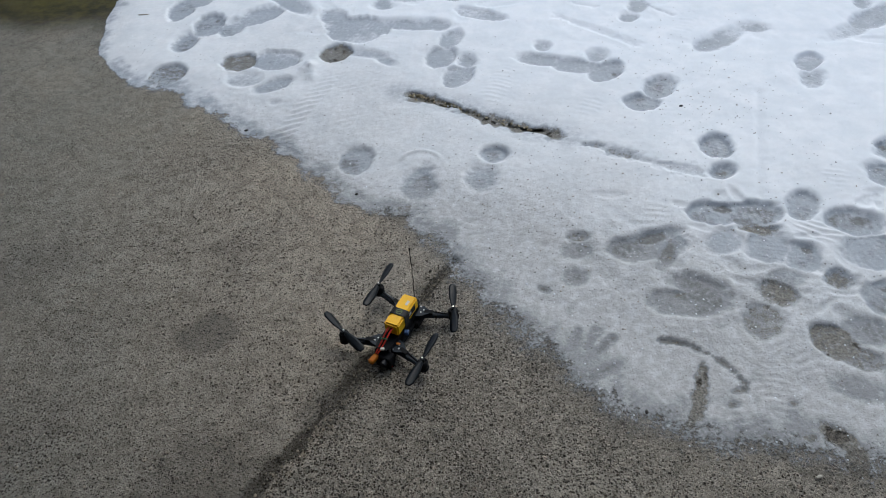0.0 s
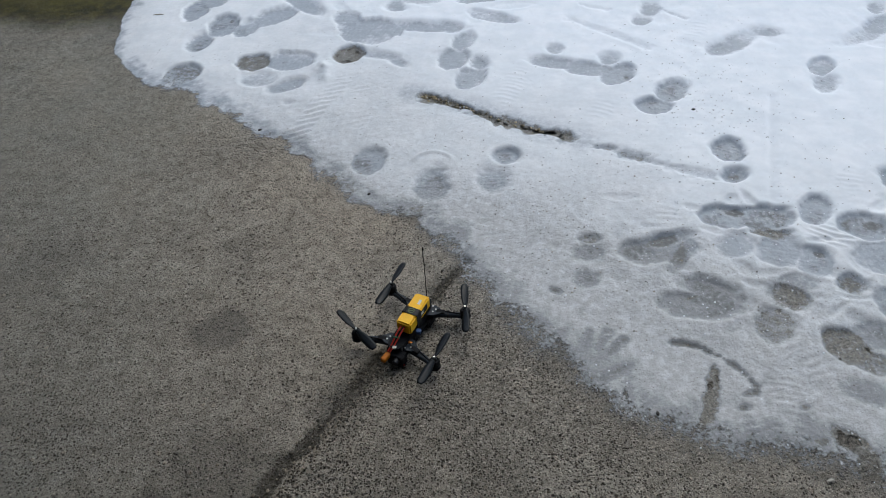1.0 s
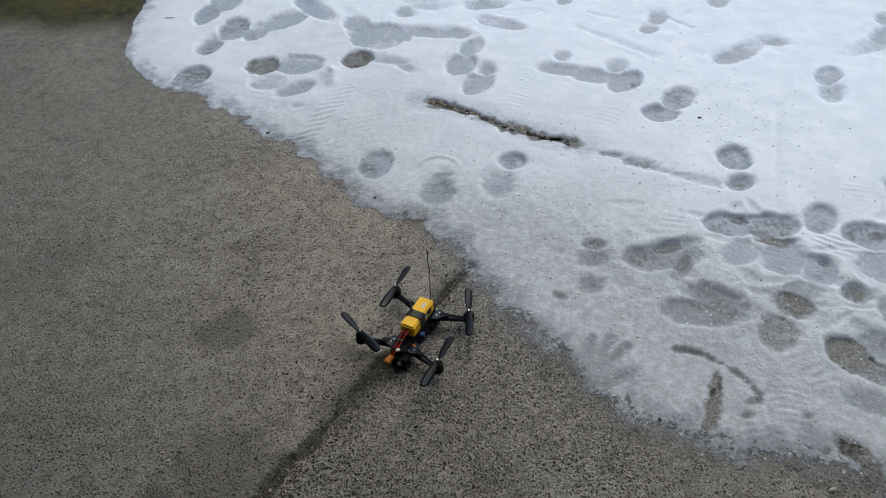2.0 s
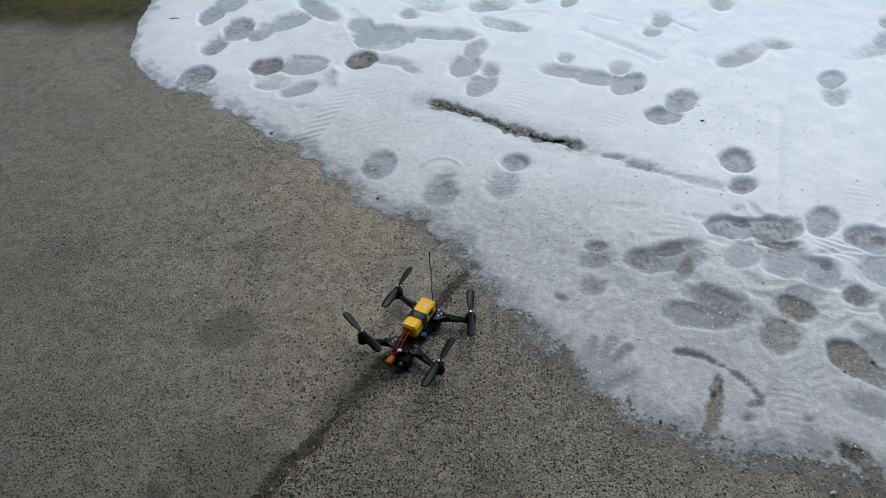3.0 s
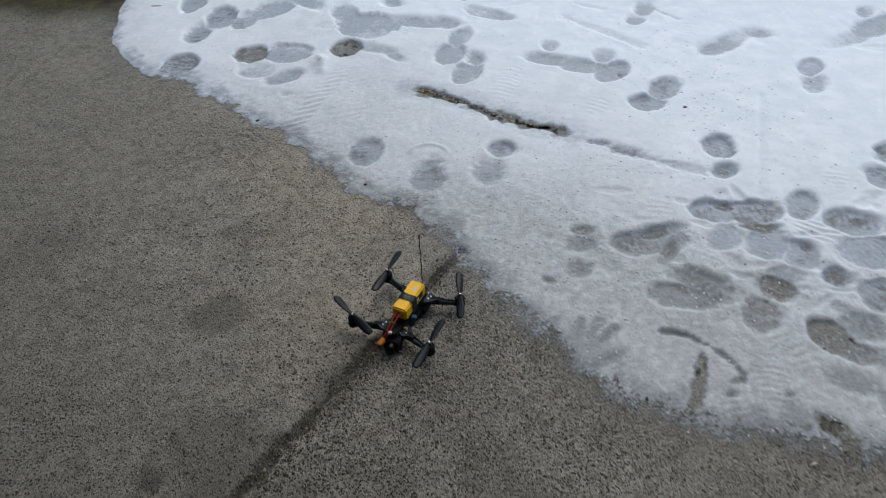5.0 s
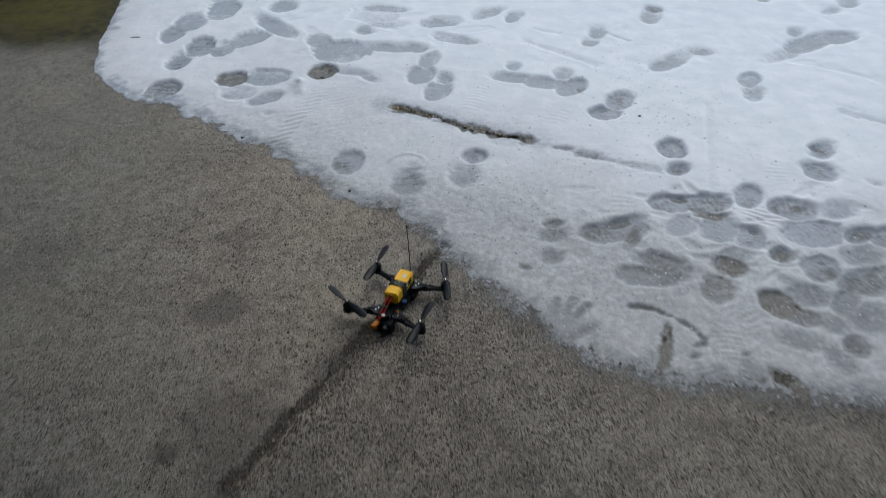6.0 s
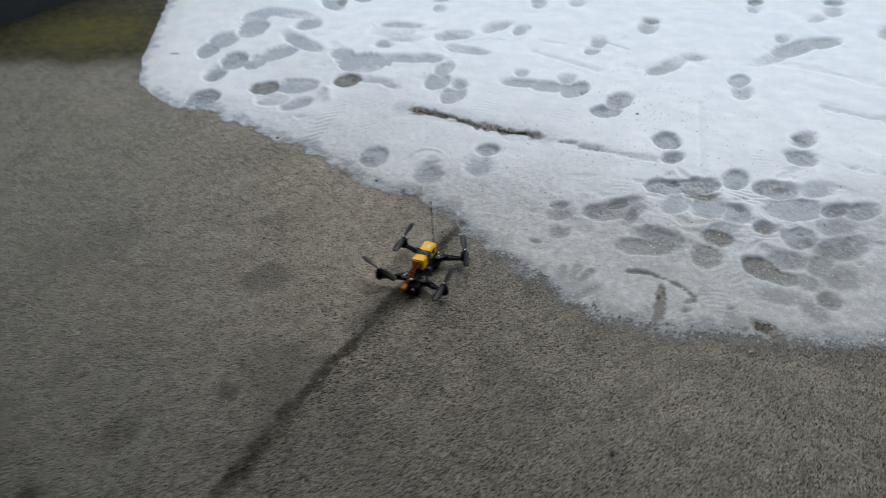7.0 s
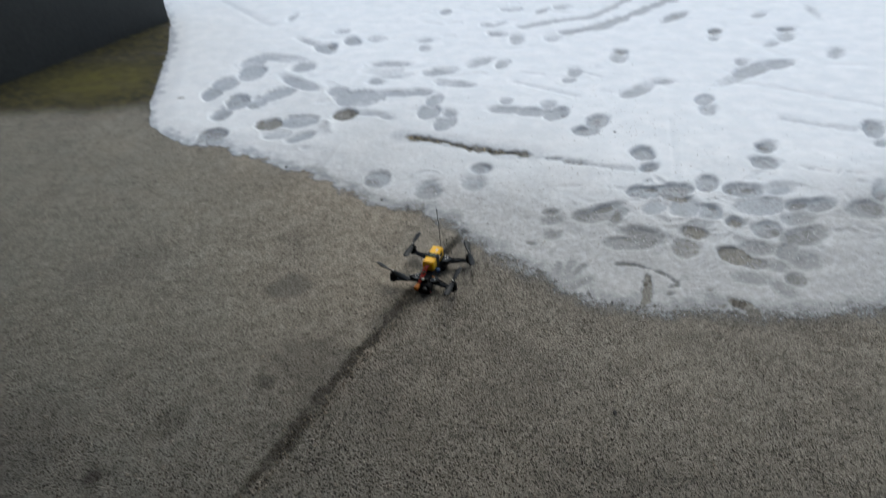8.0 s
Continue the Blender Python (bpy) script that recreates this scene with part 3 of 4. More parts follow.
dent(0.82, 1.37, 37, 0.065, 0.048, 0.5, 0.43)
dent(0.93, 1.35, 62, 0.083, 0.063, 0.8, 0.57)
dent(1.01, 1.30, 64, 0.067, 0.054, 0.8, 0.65)
dent(1.04, 1.34, 137, 0.027, 0.016, 1, 1.05, 0.3)
dent(0.61, 1.36, 12, 0.119, 0.060, 0.7, 0.59)
dent(0.53, 1.35, 176, 0.056, 0.043, 0.9, 0.77)
dent(0.62, 1.40, 17, 0.087, 0.028, 1, 0.9, 0.4)
dent(0.65, 1.34, 61, 0.097, 0.028, 1, 0.9, 0.4)
dent(0.40, 1.41, 3, 0.033, 0.020, 1, 1.02, 0.5)
dent(0.39, 1.35, 14, 0.053, 0.044, 0.8, 0.65)
dent(0.37, 1.24, 38, 0.041, 0.037, 0.8, 0.7, 0.25)
dent(0.28, 1.20, 150, 0.021, 0.013, 1, 1.05, 0.5)
dent(0.66, 1.14, 179, 0.116, 0.051, 0.9, 0.7)
dent(0.70, 1.19, 150, 0.090, 0.044, 0.9, 0.77)
dent(0.64, 1.17, 21, 0.027, 0.006, 1, 1.05, 0.6)
dent(0.90, 1.17, 21, 0.052, 0.050, 1, 0.95, 0.7)
dent(0.83, 1.07, 50, 0.068, 0.052, 0.75, 0.59, 0.5)
dent(1.08, 1.21, 23, 0.045, 0.041, 1, 0.99, 0.6)
dent(0.94, 1.22, 8, 0.057, 0.036, 0.6, 0.53)
dent(1.22, 1.45, 161, 0.078, 0.062, 0.9, 0.7)
dent(1.25, 1.46, 166, 0.058, 0.029, 1, 0.98)
dent(1.36, 1.43, 16, 0.069, 0.039, 0.7, 0.53)
dent(1.23, 1.32, 12, 0.105, 0.075, 0.75, 0.59)
dent(1.37, 1.30, 16, 0.065, 0.036, 0.9, 0.81)
dent(1.46, 1.29, 25, 0.072, 0.041, 0.9, 0.72)
dent(1.33, 1.20, 15, 0.086, 0.044, 0.8, 0.68)
dent(1.17, 1.14, 41, 0.072, 0.055, 0.8, 0.7)
dent(1.19, 1.18, 154, 0.034, 0.019, 1, 1.04)
dent(1.29, 1.08, 20, 0.100, 0.059, 0.9, 0.84, 0.3)
dent(1.25, 1.10, 19, 0.041, 0.020, 1, 1.02, 0.3)
dent(1.17, 1.00, 45, 0.067, 0.036, 0.9, 0.77, 0.3)
dent(1.20, 0.93, 12, 0.068, 0.060, 0.75, 0.65)
dent(0.98, 1.00, 132, 0.059, 0.056, 0.95, 0.9, 0.7)
dent(1.07, 1.03, 178, 0.065, 0.050, 0.8, 0.68, 0.2)
dent(1.02, 0.95, 153, 0.058, 0.035, 0.9, 0.77, 0.5)
dent(0.99, 0.86, 164, 0.075, 0.040, 0.6, 0.57)
dent(1.05, 0.79, 110, 0.067, 0.043, 0.5, 0.5)
dent(1.12, 0.84, 64, 0.046, 0.037, 0.8, 0.77, 0.4)
dent(1.09, 0.91, 152, 0.042, 0.040, 0.5, 0.48)
dent(1.50, 1.82, 49, 0.077, 0.042, 0.9, 0.72)
dent(1.50, 1.85, 10, 0.048, 0.029, 1, 0.9)
dent(1.42, 1.68, 62, 0.063, 0.057, 0.9, 0.68)
# prints far off
dent(-1.30, 3.33, 95, 0.144, 0.093, 0.8, 0.52)
dent(-1.16, 3.54, 92, 0.171, 0.094, 0.8, 0.5)
dent(-1.17, 3.79, 64, 0.153, 0.098, 0.6, 0.42)
dent(-1.01, 3.81, 148, 0.212, 0.079, 0.5, 0.34)
dent(-0.83, 3.57, 91, 0.117, 0.090, 0.7, 0.46)
dent(-0.71, 3.98, 113, 0.159, 0.071, 0.8, 0.52)
dent(-0.66, 4.02, 98, 0.091, 0.041, 1, 0.8)
dent(-0.82, 4.16, 127, 0.182, 0.046, 0.6, 0.42)
dent(-0.51, 4.12, 99, 0.124, 0.062, 0.9, 0.62)
dent(-1.06, 5.01, 85, 0.136, 0.040, 0.7, 0.42)
dent(-0.33, 4.12, 113, 0.097, 0.072, 0.4, 0.3)
dent(-0.61, 4.40, 179, 0.075, 0.067, 0.4, 0.3)
dent(-0.24, 3.49, 170, 0.152, 0.061, 0.5, 0.38)
dent(-0.28, 3.36, 146, 0.163, 0.116, 0.3, 0.2)
dent(-0.33, 3.14, 153, 0.055, 0.040, 0.7, 0.5)
dent(0.04, 3.23, 16, 0.079, 0.065, 0.7, 0.46)
dent(0.34, 3.39, 42, 0.140, 0.065, 0.6, 0.42)
dent(0.20, 2.97, 154, 0.083, 0.038, 0.5, 0.36)
dent(0.02, 4.00, 14, 0.074, 0.058, 0.4, 0.36)
dent(0.01, 3.80, 89, 0.113, 0.048, 0.4, 0.34)
dent(0.49, 3.32, 65, 0.088, 0.053, 0.5, 0.4)
dent(0.68, 3.89, 81, 0.145, 0.058, 0.7, 0.46)
dent(0.92, 3.83, 79, 0.115, 0.066, 0.4, 0.26)
dent(0.56, 4.03, 154, 0.085, 0.059, 0.8, 0.5)
dent(0.62, 4.32, 49, 0.076, 0.054, 0.5, 0.36)
dent(1.02, 4.63, 53, 0.104, 0.044, 0.7, 0.5)
dent(0.24, 4.80, 75, 0.100, 0.055, 0.6, 0.42)
dent(0.78, 4.74, 152, 0.095, 0.075, 0.5, 0.35)
dent(1.20, 4.71, 94, 0.098, 0.084, 0.5, 0.35)
dent(0.53, 4.28, 116, 0.088, 0.074, 0.4, 0.3)
dent(1.30, 3.42, 172, 0.051, 0.050, 1, 0.74)
dent(1.25, 3.30, 72, 0.120, 0.057, 0.7, 0.42)
dent(1.95, 4.17, 42, 0.186, 0.057, 0.9, 0.66)
dent(2.07, 3.72, 50, 0.079, 0.047, 1, 0.76)
dent(2.00, 3.57, 62, 0.084, 0.045, 0.7, 0.36)
dent(2.56, 4.07, 45, 0.131, 0.054, 0.7, 0.42)
dent(2.54, 3.65, 18, 0.066, 0.054, 1, 0.72)
dent(2.45, 3.47, 57, 0.126, 0.064, 0.7, 0.42)
dent(2.28, 3.33, 38, 0.111, 0.049, 0.5, 0.35)
dent(2.95, 4.01, 74, 0.300, 0.046, 0.5, 0.32)
dent(2.57, 3.07, 56, 0.135, 0.059, 0.7, 0.42)
dent(1.94, 3.02, 56, 0.069, 0.045, 0.8, 0.52)
dent(1.92, 2.86, 35, 0.198, 0.073, 0.85, 0.56)
dent(2.12, 2.94, 21, 0.151, 0.067, 0.85, 0.56)
dent(1.74, 2.72, 33, 0.142, 0.052, 0.5, 0.35)
dent(1.61, 1.23, 35, 0.091, 0.064, 1, 0.8, 0.3)
dent(1.75, 1.35, 54, 0.109, 0.035, 0.9, 0.7)
dent(2.08, 1.92, 56, 0.112, 0.052, 0.9, 0.62)
dent(2.03, 1.78, 40, 0.060, 0.034, 0.8, 0.55)
# scuffs and half prints between the clear ones
scuff = random.Random(11)
for _ in range(110):
    x, y = scuff.uniform(0.05, 1.75), scuff.uniform(0.72, 1.60)
    dent(x, y, scuff.uniform(0, 180), scuff.uniform(0.012, 0.05), scuff.uniform(0.008, 0.022), scuff.uniform(0.15, 0.5), scuff.uniform(0.06, 0.28))
for _ in range(80):
    x, y = scuff.uniform(-1.3, 2.6), scuff.uniform(2.4, 5.5)
    if y > 2.35 - x * 0.75:
        dent(x, y, scuff.uniform(0, 180), scuff.uniform(0.04, 0.13), scuff.uniform(0.02, 0.05), scuff.uniform(0.10, 0.35), scuff.uniform(0.0, 0.14))
# the open cross joint, its thaw line, drag marks, a spread scrape and a finger-drawn arch with a stem
furrow([(-0.133, 2.269), (0.045, 2.164), (0.153, 2.073), (0.256, 2.018), (0.380, 1.974)], 0.032, 1.0, 1.1, 1.0, 0.75, 0.75)
furrow([(-0.197, 2.304), (0.067, 2.158), (0.431, 1.934)], 0.075, 0.3, 0.3, 0, 0.4, 0.9)
furrow([(0.375, 1.941), (0.513, 1.881), (0.600, 1.816), (0.728, 1.751), (0.836, 1.702)], 0.022, 0.3, 0.32, 0.1, 1.2, 0.95)
furrow([(0.488, 1.884), (0.532, 1.874)], 0.011, 0.6, 0.7, 0.5, 1.2, 0.9)
furrow([(0.570, 1.833), (0.641, 1.799)], 0.018, 0.6, 0.7, 0.5, 1.2, 0.9)
furrow([(0.514, 2.951), (0.652, 2.813), (0.810, 2.640)], 0.022, 0.3, 0.20, 0, 0.8, 0.9)
furrow([(0.574, 3.132), (0.700, 3.055)], 0.012, 0.3, 0.18, 0, 0.8, 0.9)
furrow([(0.940, 3.121), (0.974, 3.025), (1.040, 2.946)], 0.014, 0.25, 0.28, 0, 0.5, 0.8)
furrow([(1.189, 2.208), (0.988, 1.576)], 0.014, 0.15, 0.14, 0, 0.5, 0.9)
furrow([(0.776, 4.177), (1.015, 4.281), (1.338, 4.331), (1.772, 4.788)], 0.05, 0.55, 0.45, 0, 0.6, 0.7)
furrow([(1.047, 3.944), (1.322, 4.029), (1.672, 4.326), (2.085, 4.692)], 0.055, 0.75, 0.62, 0, 0.6, 0.7)
furrow([(1.864, 2.599), (2.301, 2.172)], 0.03, 0.3, 0.17, 0, 0.8, 0.9)
furrow([(1.745, 2.129), (1.844, 2.035), (1.988, 1.942)], 0.03, 0.4, 0.26, 0, 0.9, 0.9)
furrow([(-1.825, 5.894), (-1.506, 5.303), (-1.194, 4.749)], 0.04, 0.25, 0.22, 0, 0.5, 0.9)
furrow([(0.354, 1.048), (0.336, 1.003)], 0.015, 0.8, 0.75, 0.2, 0.5, 0.9)
furrow([(0.398, 1.050), (0.372, 1.000)], 0.016, 0.8, 0.72, 0.2, 0.5, 0.9)
furrow([(0.436, 1.024), (0.393, 0.982)], 0.013, 0.85, 0.85, 0.3, 0.4, 0.8)
furrow([(0.427, 0.936), (0.365, 0.905), (0.330, 0.917)], 0.018, 0.8, 0.8, 0.3, 0.4, 0.9)
furrow([(0.340, 0.974), (0.357, 0.947), (0.374, 0.975)], 0.045, 0.5, 0.45, 0.2, 0.4, 0.9)
furrow([(0.559, 1.012), (0.613, 1.002), (0.667, 0.968), (0.703, 0.928), (0.723, 0.882), (0.717, 0.863)], 0.0085, 0.9, 0.95, 0.4, 1.0, 0.6)
furrow([(0.642, 0.928), (0.627, 0.881), (0.600, 0.824), (0.570, 0.770)], 0.0135, 1.0, 1.1, 0.9, 0.7, 0.5)
furrow([(0.871, 0.747), (0.900, 0.723), (0.904, 0.689), (0.893, 0.657)], 0.02, 1.0, 1.1, 0.9, 0.5, 0.5)
# small holes near the edge
for x, y, r in ((0.700, 0.860, 0.013), (0.679, 0.824, 0.014), (0.817, 0.825, 0.012), (0.821, 0.735, 0.015), (0.731, 0.739, 0.016), (0.632, 0.915, 0.009)):
    dent(x, y, 20, r * 1.3, r * 0.8, 0.9, 0.85, 0.5)

# lug marks of a boot heel in the firm snow
lug = (1 - step(0.035, 0.065, np.hypot((sx - 1.10) * 0.8, sy - 1.41)))
depth = depth + lug * 0.0026 * np.sin((sy + 0.5 * (sx - 1.09) - 3.0 * (sx - 1.10) ** 2 + 0.006 * rough(sx, sy, 0.06, 135)) * 230)
# faint sole and tyre marks: rows of curved ridges
def ridges(x, y, turn, half_length, half_width, wave, tall, bow=4.0):
    global depth
    c, s = math.cos(radians(turn)), math.sin(radians(turn))
    a, b = (sx - x) * c + (sy - y) * s, -(sx - x) * s + (sy - y) * c
    mark = 1 - step(0.45, 1.0, np.sqrt((a / half_length) ** 2 + (b / half_width) ** 2) + 0.3 * rough(sx, sy, 0.06, 131))
    depth = depth + mark * 0.45 * tall * (1 + 0.8 * rough(sx, sy, 0.035, 137)) * np.sin((a + bow * b * b + 0.011 * rough(sx, sy, 0.05, 133)) * 6.283 / (0.85 * wave))


for mark in ((0.21, 2.33, 70, 0.20, 0.07, 0.034, 0.0017), (0.54, 2.13, 60, 0.12, 0.06, 0.036, 0.0017), (-0.28, 2.76, 80, 0.14, 0.07, 0.038, 0.0016),
             (0.86, 0.96, 115, 0.09, 0.05, 0.026, 0.0022), (0.80, 0.86, 75, 0.09, 0.06, 0.024, 0.0024), (0.71, 0.79, 100, 0.07, 0.06, 0.022, 0.0022),
             (0.815, 0.77, 60, 0.06, 0.05, 0.022, 0.0022), (0.235, 1.39, 130, 0.08, 0.04, 0.026, 0.0015), (0.65, 1.49, 80, 0.10, 0.06, 0.030, 0.0016),
             (0.66, 2.41, 70, 0.12, 0.06, 0.034, 0.0015), (1.06, 2.82, 65, 0.16, 0.06, 0.040, 0.0016), (0.02, 2.10, 120, 0.10, 0.05, 0.030, 0.0014),
             (1.26, 1.67, 75, 0.10, 0.05, 0.030, 0.0017)):
    ridges(*mark)

# tyre tread pressed across the snow
across = sx + 0.545 - 0.32 * (sy - 2.2)
lug = (1 - step(0.030, 0.048, np.abs(across))) + 0.30 * (1 - step(0.07, 0.17, np.abs(across - 0.15))) * step(-0.2, 0.5, rough(sx, sy, 0.09, 97))
lug = lug * step(1.86, 1.93, sy) * (1 - step(2.35, 2.50, sy)) * np.clip(0.75 + 0.7 * rough(sx, sy, 0.12, 94), 0, 1)
depth = depth + lug * (0.0026 * np.clip(1.7 * np.sin((sy - 0.45 * across + 0.012 * rough(sx, sy, 0.10, 93)) * 165), -1, 1) - 0.002)

gritty = np.clip(1.05 * (1 - step(0.05, 1.25, reach + 0.3 * rough(sx, sy, 0.3, 95))) * (0.5 + 0.6 * slushy) * (1 - 0.7 * step(-0.3, -1.2, sx)) + 0.10 - 0.10 * step(0.6, 1.6, reach) + (0.35 - 0.25 * step(-0.3, -1.2, sx)) * (1 - step(0.0, 0.14, reach + 0.05 * rough(sx, sy, 0.06, 96))), 0, 1)
gritty = np.maximum(gritty, 0.8 * soiled)
height = depth * (1 - 0.85 * np.clip(sunk, 0, 1)) + 0.0012 * raised * step(0.03, 0.25, reach) + ripple * (reach > 0.02)
height = np.where(reach > -0.15, np.maximum(height, 0.0008), -0.02)
fringe = (1 - step(0.0, 0.10 + 0.08 * slushy, reach + 0.06 * rough(sx, sy, 0.08, 98))) * (0.55 + 0.35 * rough(sx, sy, 0.035, 99)) * (0.72 + 0.28 * slushy)
wet = np.clip(np.maximum(greyed, fringe), 0, 1)
banked = step(-1.2, -1.6, sx)
cover = step(-0.07 - 0.05 * slushy + 0.06 * banked, 0.02 + 0.10 * slushy - 0.01 * banked, reach + 0.045 * (1 - 0.8 * banked) * rough(sx, sy, 0.07, 102))
cover = cover * (1 - 0.92 * step(0.92, 1.06, soiled + 0.30 * rough(sx, sy, 0.05, 103) + 0.25 * grain(sx, sy, 0.014, 104)))
base_z = 0.004 * rough(sx, sy, 1.4, 30) * (np.hypot(sx, sy) < 8)
snow = sheet("snow", sx, sy, height + base_z + 0.001, SNOW, keep=(height > -0.01) & (cover > 0.01), wet=wet, grime=gritty, cover=cover, soil=soiled)
tagged(snow, "thin white trodden snow with grey boot prints on concrete", "snow", kind="stuff")

# ---- the dark wall beside the mossy strip, and unseen shading parts that close the place ----
WALL_A, WALL_B = Vector((-2.17, 5.25, 0)), Vector((-5.2, -1.06, 0))
mid, span = (WALL_A + WALL_B) / 2, WALL_B - WALL_A
wall = part("wall_west", box((span.length, 0.30, 1.1), (mid.x - 0.135, mid.y + 0.065, 0.54), math.degrees(math.atan2(span.y, span.x))), RENDER_GREY, bevel=0.006)
tagged(wall, "low dark grey rendered wall beside a mossy strip", "wall", kind="structure")


# dark brown, chosen to keep bounced light off the slabs
UNSEEN_DARK = plain("unseen_dark_lining", rgb(0.07, 0.062, 0.053), 0.8, grain=0.2, scale=30, relief=0.001)


def in_joint_frame(u, v, z):
    return (JOINT[0] + u * UX - v * UY, JOINT[1] + u * UY + v * UX, z)


# unseen roof and rear wall, assumed from the snow-free slabs, placed to shade them
roof = part("ceiling", box((3.75, 15.2, 0.22), in_joint_frame(-1.855, -4.35, 2.20), 60), UNSEEN_DARK, bevel=0.01)
tagged(roof, "unseen dark roof overhang added to shade the slabs", "ceiling", kind="structure")
back = part("unseen_rear_wall", box((0.25, 15.2, 2.55), in_joint_frame(-3.86, -4.35, 1.27), 60), UNSEEN_DARK, bevel=0.01)
tagged(back, "unseen dark rear wall added to close the shaded side", "wall", kind="structure")


def scatter_stones(name, count, place, low, high, material, seed=7):
    """Loose stones, each a small irregular lump, in one mesh."""
    rnd = random.Random(seed)
    bm = bmesh.new()
    bmesh.ops.create_icosphere(bm, subdivisions=1, radius=1.0)
    shape = [v.co.copy() for v in bm.verts]
    faces = [tuple(v.index for v in f.verts) for f in bm.faces]
    bm.free()
    verts, polys = [], []
    for _ in range(count):
        at = place(rnd)
        if at is None:
            continue
        r = low * (high / low) ** (rnd.random() ** 1.8)
        turn = Euler([rnd.uniform(0, 6.28) for _ in range(3)]).to_matrix()
        start = len(verts)
        for v in shape:
            p = turn @ (v + Vector([rnd.uniform(-0.28, 0.28) for _ in range(3)])) * r
            verts.append((at[0] + p.x, at[1] + p.y, at[2] + r * 0.3 + p.z * 0.75))
        polys.extend(tuple(start + i for i in f) for f in faces)
    me = bpy.data.meshes.new(name)
    me.from_pydata(verts, [], polys)
    me.materials.append(material)
    return new(name, me)


def snow_top(x, y):
    """The height of the snow at a place, or None where there is none."""
    i = min(np.searchsorted(sy[:, 0], y), sy.shape[0] - 1)
    k = min(np.searchsorted(sx[0], x), sx.shape[1] - 1)
    if height[i, k] < 0 or cover[i, k] < 0.4:
        return None
    return float(height[i, k] + base_z[i, k])


def on_snow(rnd):
    cx, cy, wx, wy = rnd.choice(((0.98, 2.25, 0.18, 0.38), (0.98, 2.25, 0.18, 0.38), (0.30, 1.62, 0.28, 0.22), (0.30, 1.62, 0.28, 0.22), (0.45, 1.20, 0.20, 0.22), (0.4, 2.2, 1.0, 0.6)))
    x, y = rnd.gauss(cx, wx), rnd.gauss(cy, wy)
    z = snow_top(x, y)
    return None if z is None else (x, y, z)


def crumbs_on_snow(rnd):
    x, y = rnd.uniform(-1.5, 1.9), rnd.uniform(0.6, 3.2)
    if rnd.random() < 0.6:
        x, y = rnd.uniform(0.1, 1.7), rnd.uniform(0.65, 1.75)
    i, k = np.searchsorted(sy[:, 0], y), np.searchsorted(sx[0], x)
    if greyed[i, k] < 0.4 and rnd.random() < 0.5:
        return None
    z = snow_top(x, y)
    return None if z is None else (x, y, z)


def in_joint(rnd):
    u = rnd.uniform(-1.7, -0.02)
    x, y, z = in_joint_frame(u, rnd.gauss(0.0, 0.013), 0)
    return x, y, -0.004


def on_slab(rnd):
    u, v = rnd.uniform(-1.6, 0.2), rnd.uniform(-1.4, 1.6)
    return in_joint_frame(u, v, -0.001)


CHIP_AT = (0.803, 0.642)
tagged(scatter_stones("joint_grit", 520, in_joint, 0.0012, 0.0048, PEBBLE), "brown grit and crumbs lying in the slab joint", "grit", kind="stuff")



def beside_joint(rnd):
    u = -0.10 - 1.6 * rnd.random()
    x, y, z = in_joint_frame(u, -0.020 - 0.010 * (-u) + rnd.gauss(0.0, 0.009), 0)
    return x, y, float(0.004 * rough(np.array([x]), np.array([y]), 1.4, 30)[0]) + 0.001


tagged(scatter_stones("joint_gravel", 1100, beside_joint, 0.0012, 0.0036, PEBBLE, 31), "fine brown gravel washed along the slab joint", "gravel", kind="stuff")
CRUMB = plain("loose_snow", rgb(0.80, 0.84, 0.87), 0.7, grain=0.06, scale=200)
tagged(scatter_stones("snow_grit", 1700, on_snow, 0.0009, 0.0030, PEBBLE, 21), "dark grit sprinkled over the trodden snow", "grit", kind="stuff")
tagged(scatter_stones("snow_crumbs", 2200, crumbs_on_snow, 0.0010, 0.0034, CRUMB, 22), "small white crumbs of broken snow", "snow", kind="stuff")


def crumbs_in_joint(rnd):
    return in_joint_frame(CROSS + rnd.gauss(0.0, 0.016), 0.10 + 0.55 * (1 - rnd.random() ** 2), 0.004)


tagged(scatter_stones("joint_snow", 60, crumbs_in_joint, 0.002, 0.0055, CRUMB, 23), "white snow crumbs caught among the joint gravel", "snow", kind="stuff")


def in_cross_joint(rnd):
    return in_joint_frame(CROSS + rnd.gauss(-0.002, 0.017), rnd.uniform(0.07, 0.66), 0.004)


tagged(scatter_stones("cross_joint_gravel", 760, in_cross_joint, 0.002, 0.0065, GRAVEL), "brown gravel in the thawed slab joint", "gravel", kind="stuff")
tagged(scatter_stones("loose_grit", 500, on_slab, 0.0010, 0.0034, PEBBLE), "scattered grit lying on the concrete slabs", "grit", kind="stuff")

bm = bmesh.new()
bmesh.ops.create_icosphere(bm, subdivisions=2, radius=0.5)
for v in bm.verts:
    v.co = Vector((v.co.x * 0.017, v.co.y * 0.008, v.co.z * 0.006)) * (1 + 0.25 * noise.noise(v.co * 3))
chip = part("stone_chip", bm, CHIP)
chip.matrix_world = pose(CHIP_AT[0], CHIP_AT[1], 0.003, 0, 0, 15)
tagged(chip, "small pale stone chip lying on the concrete", "stone")


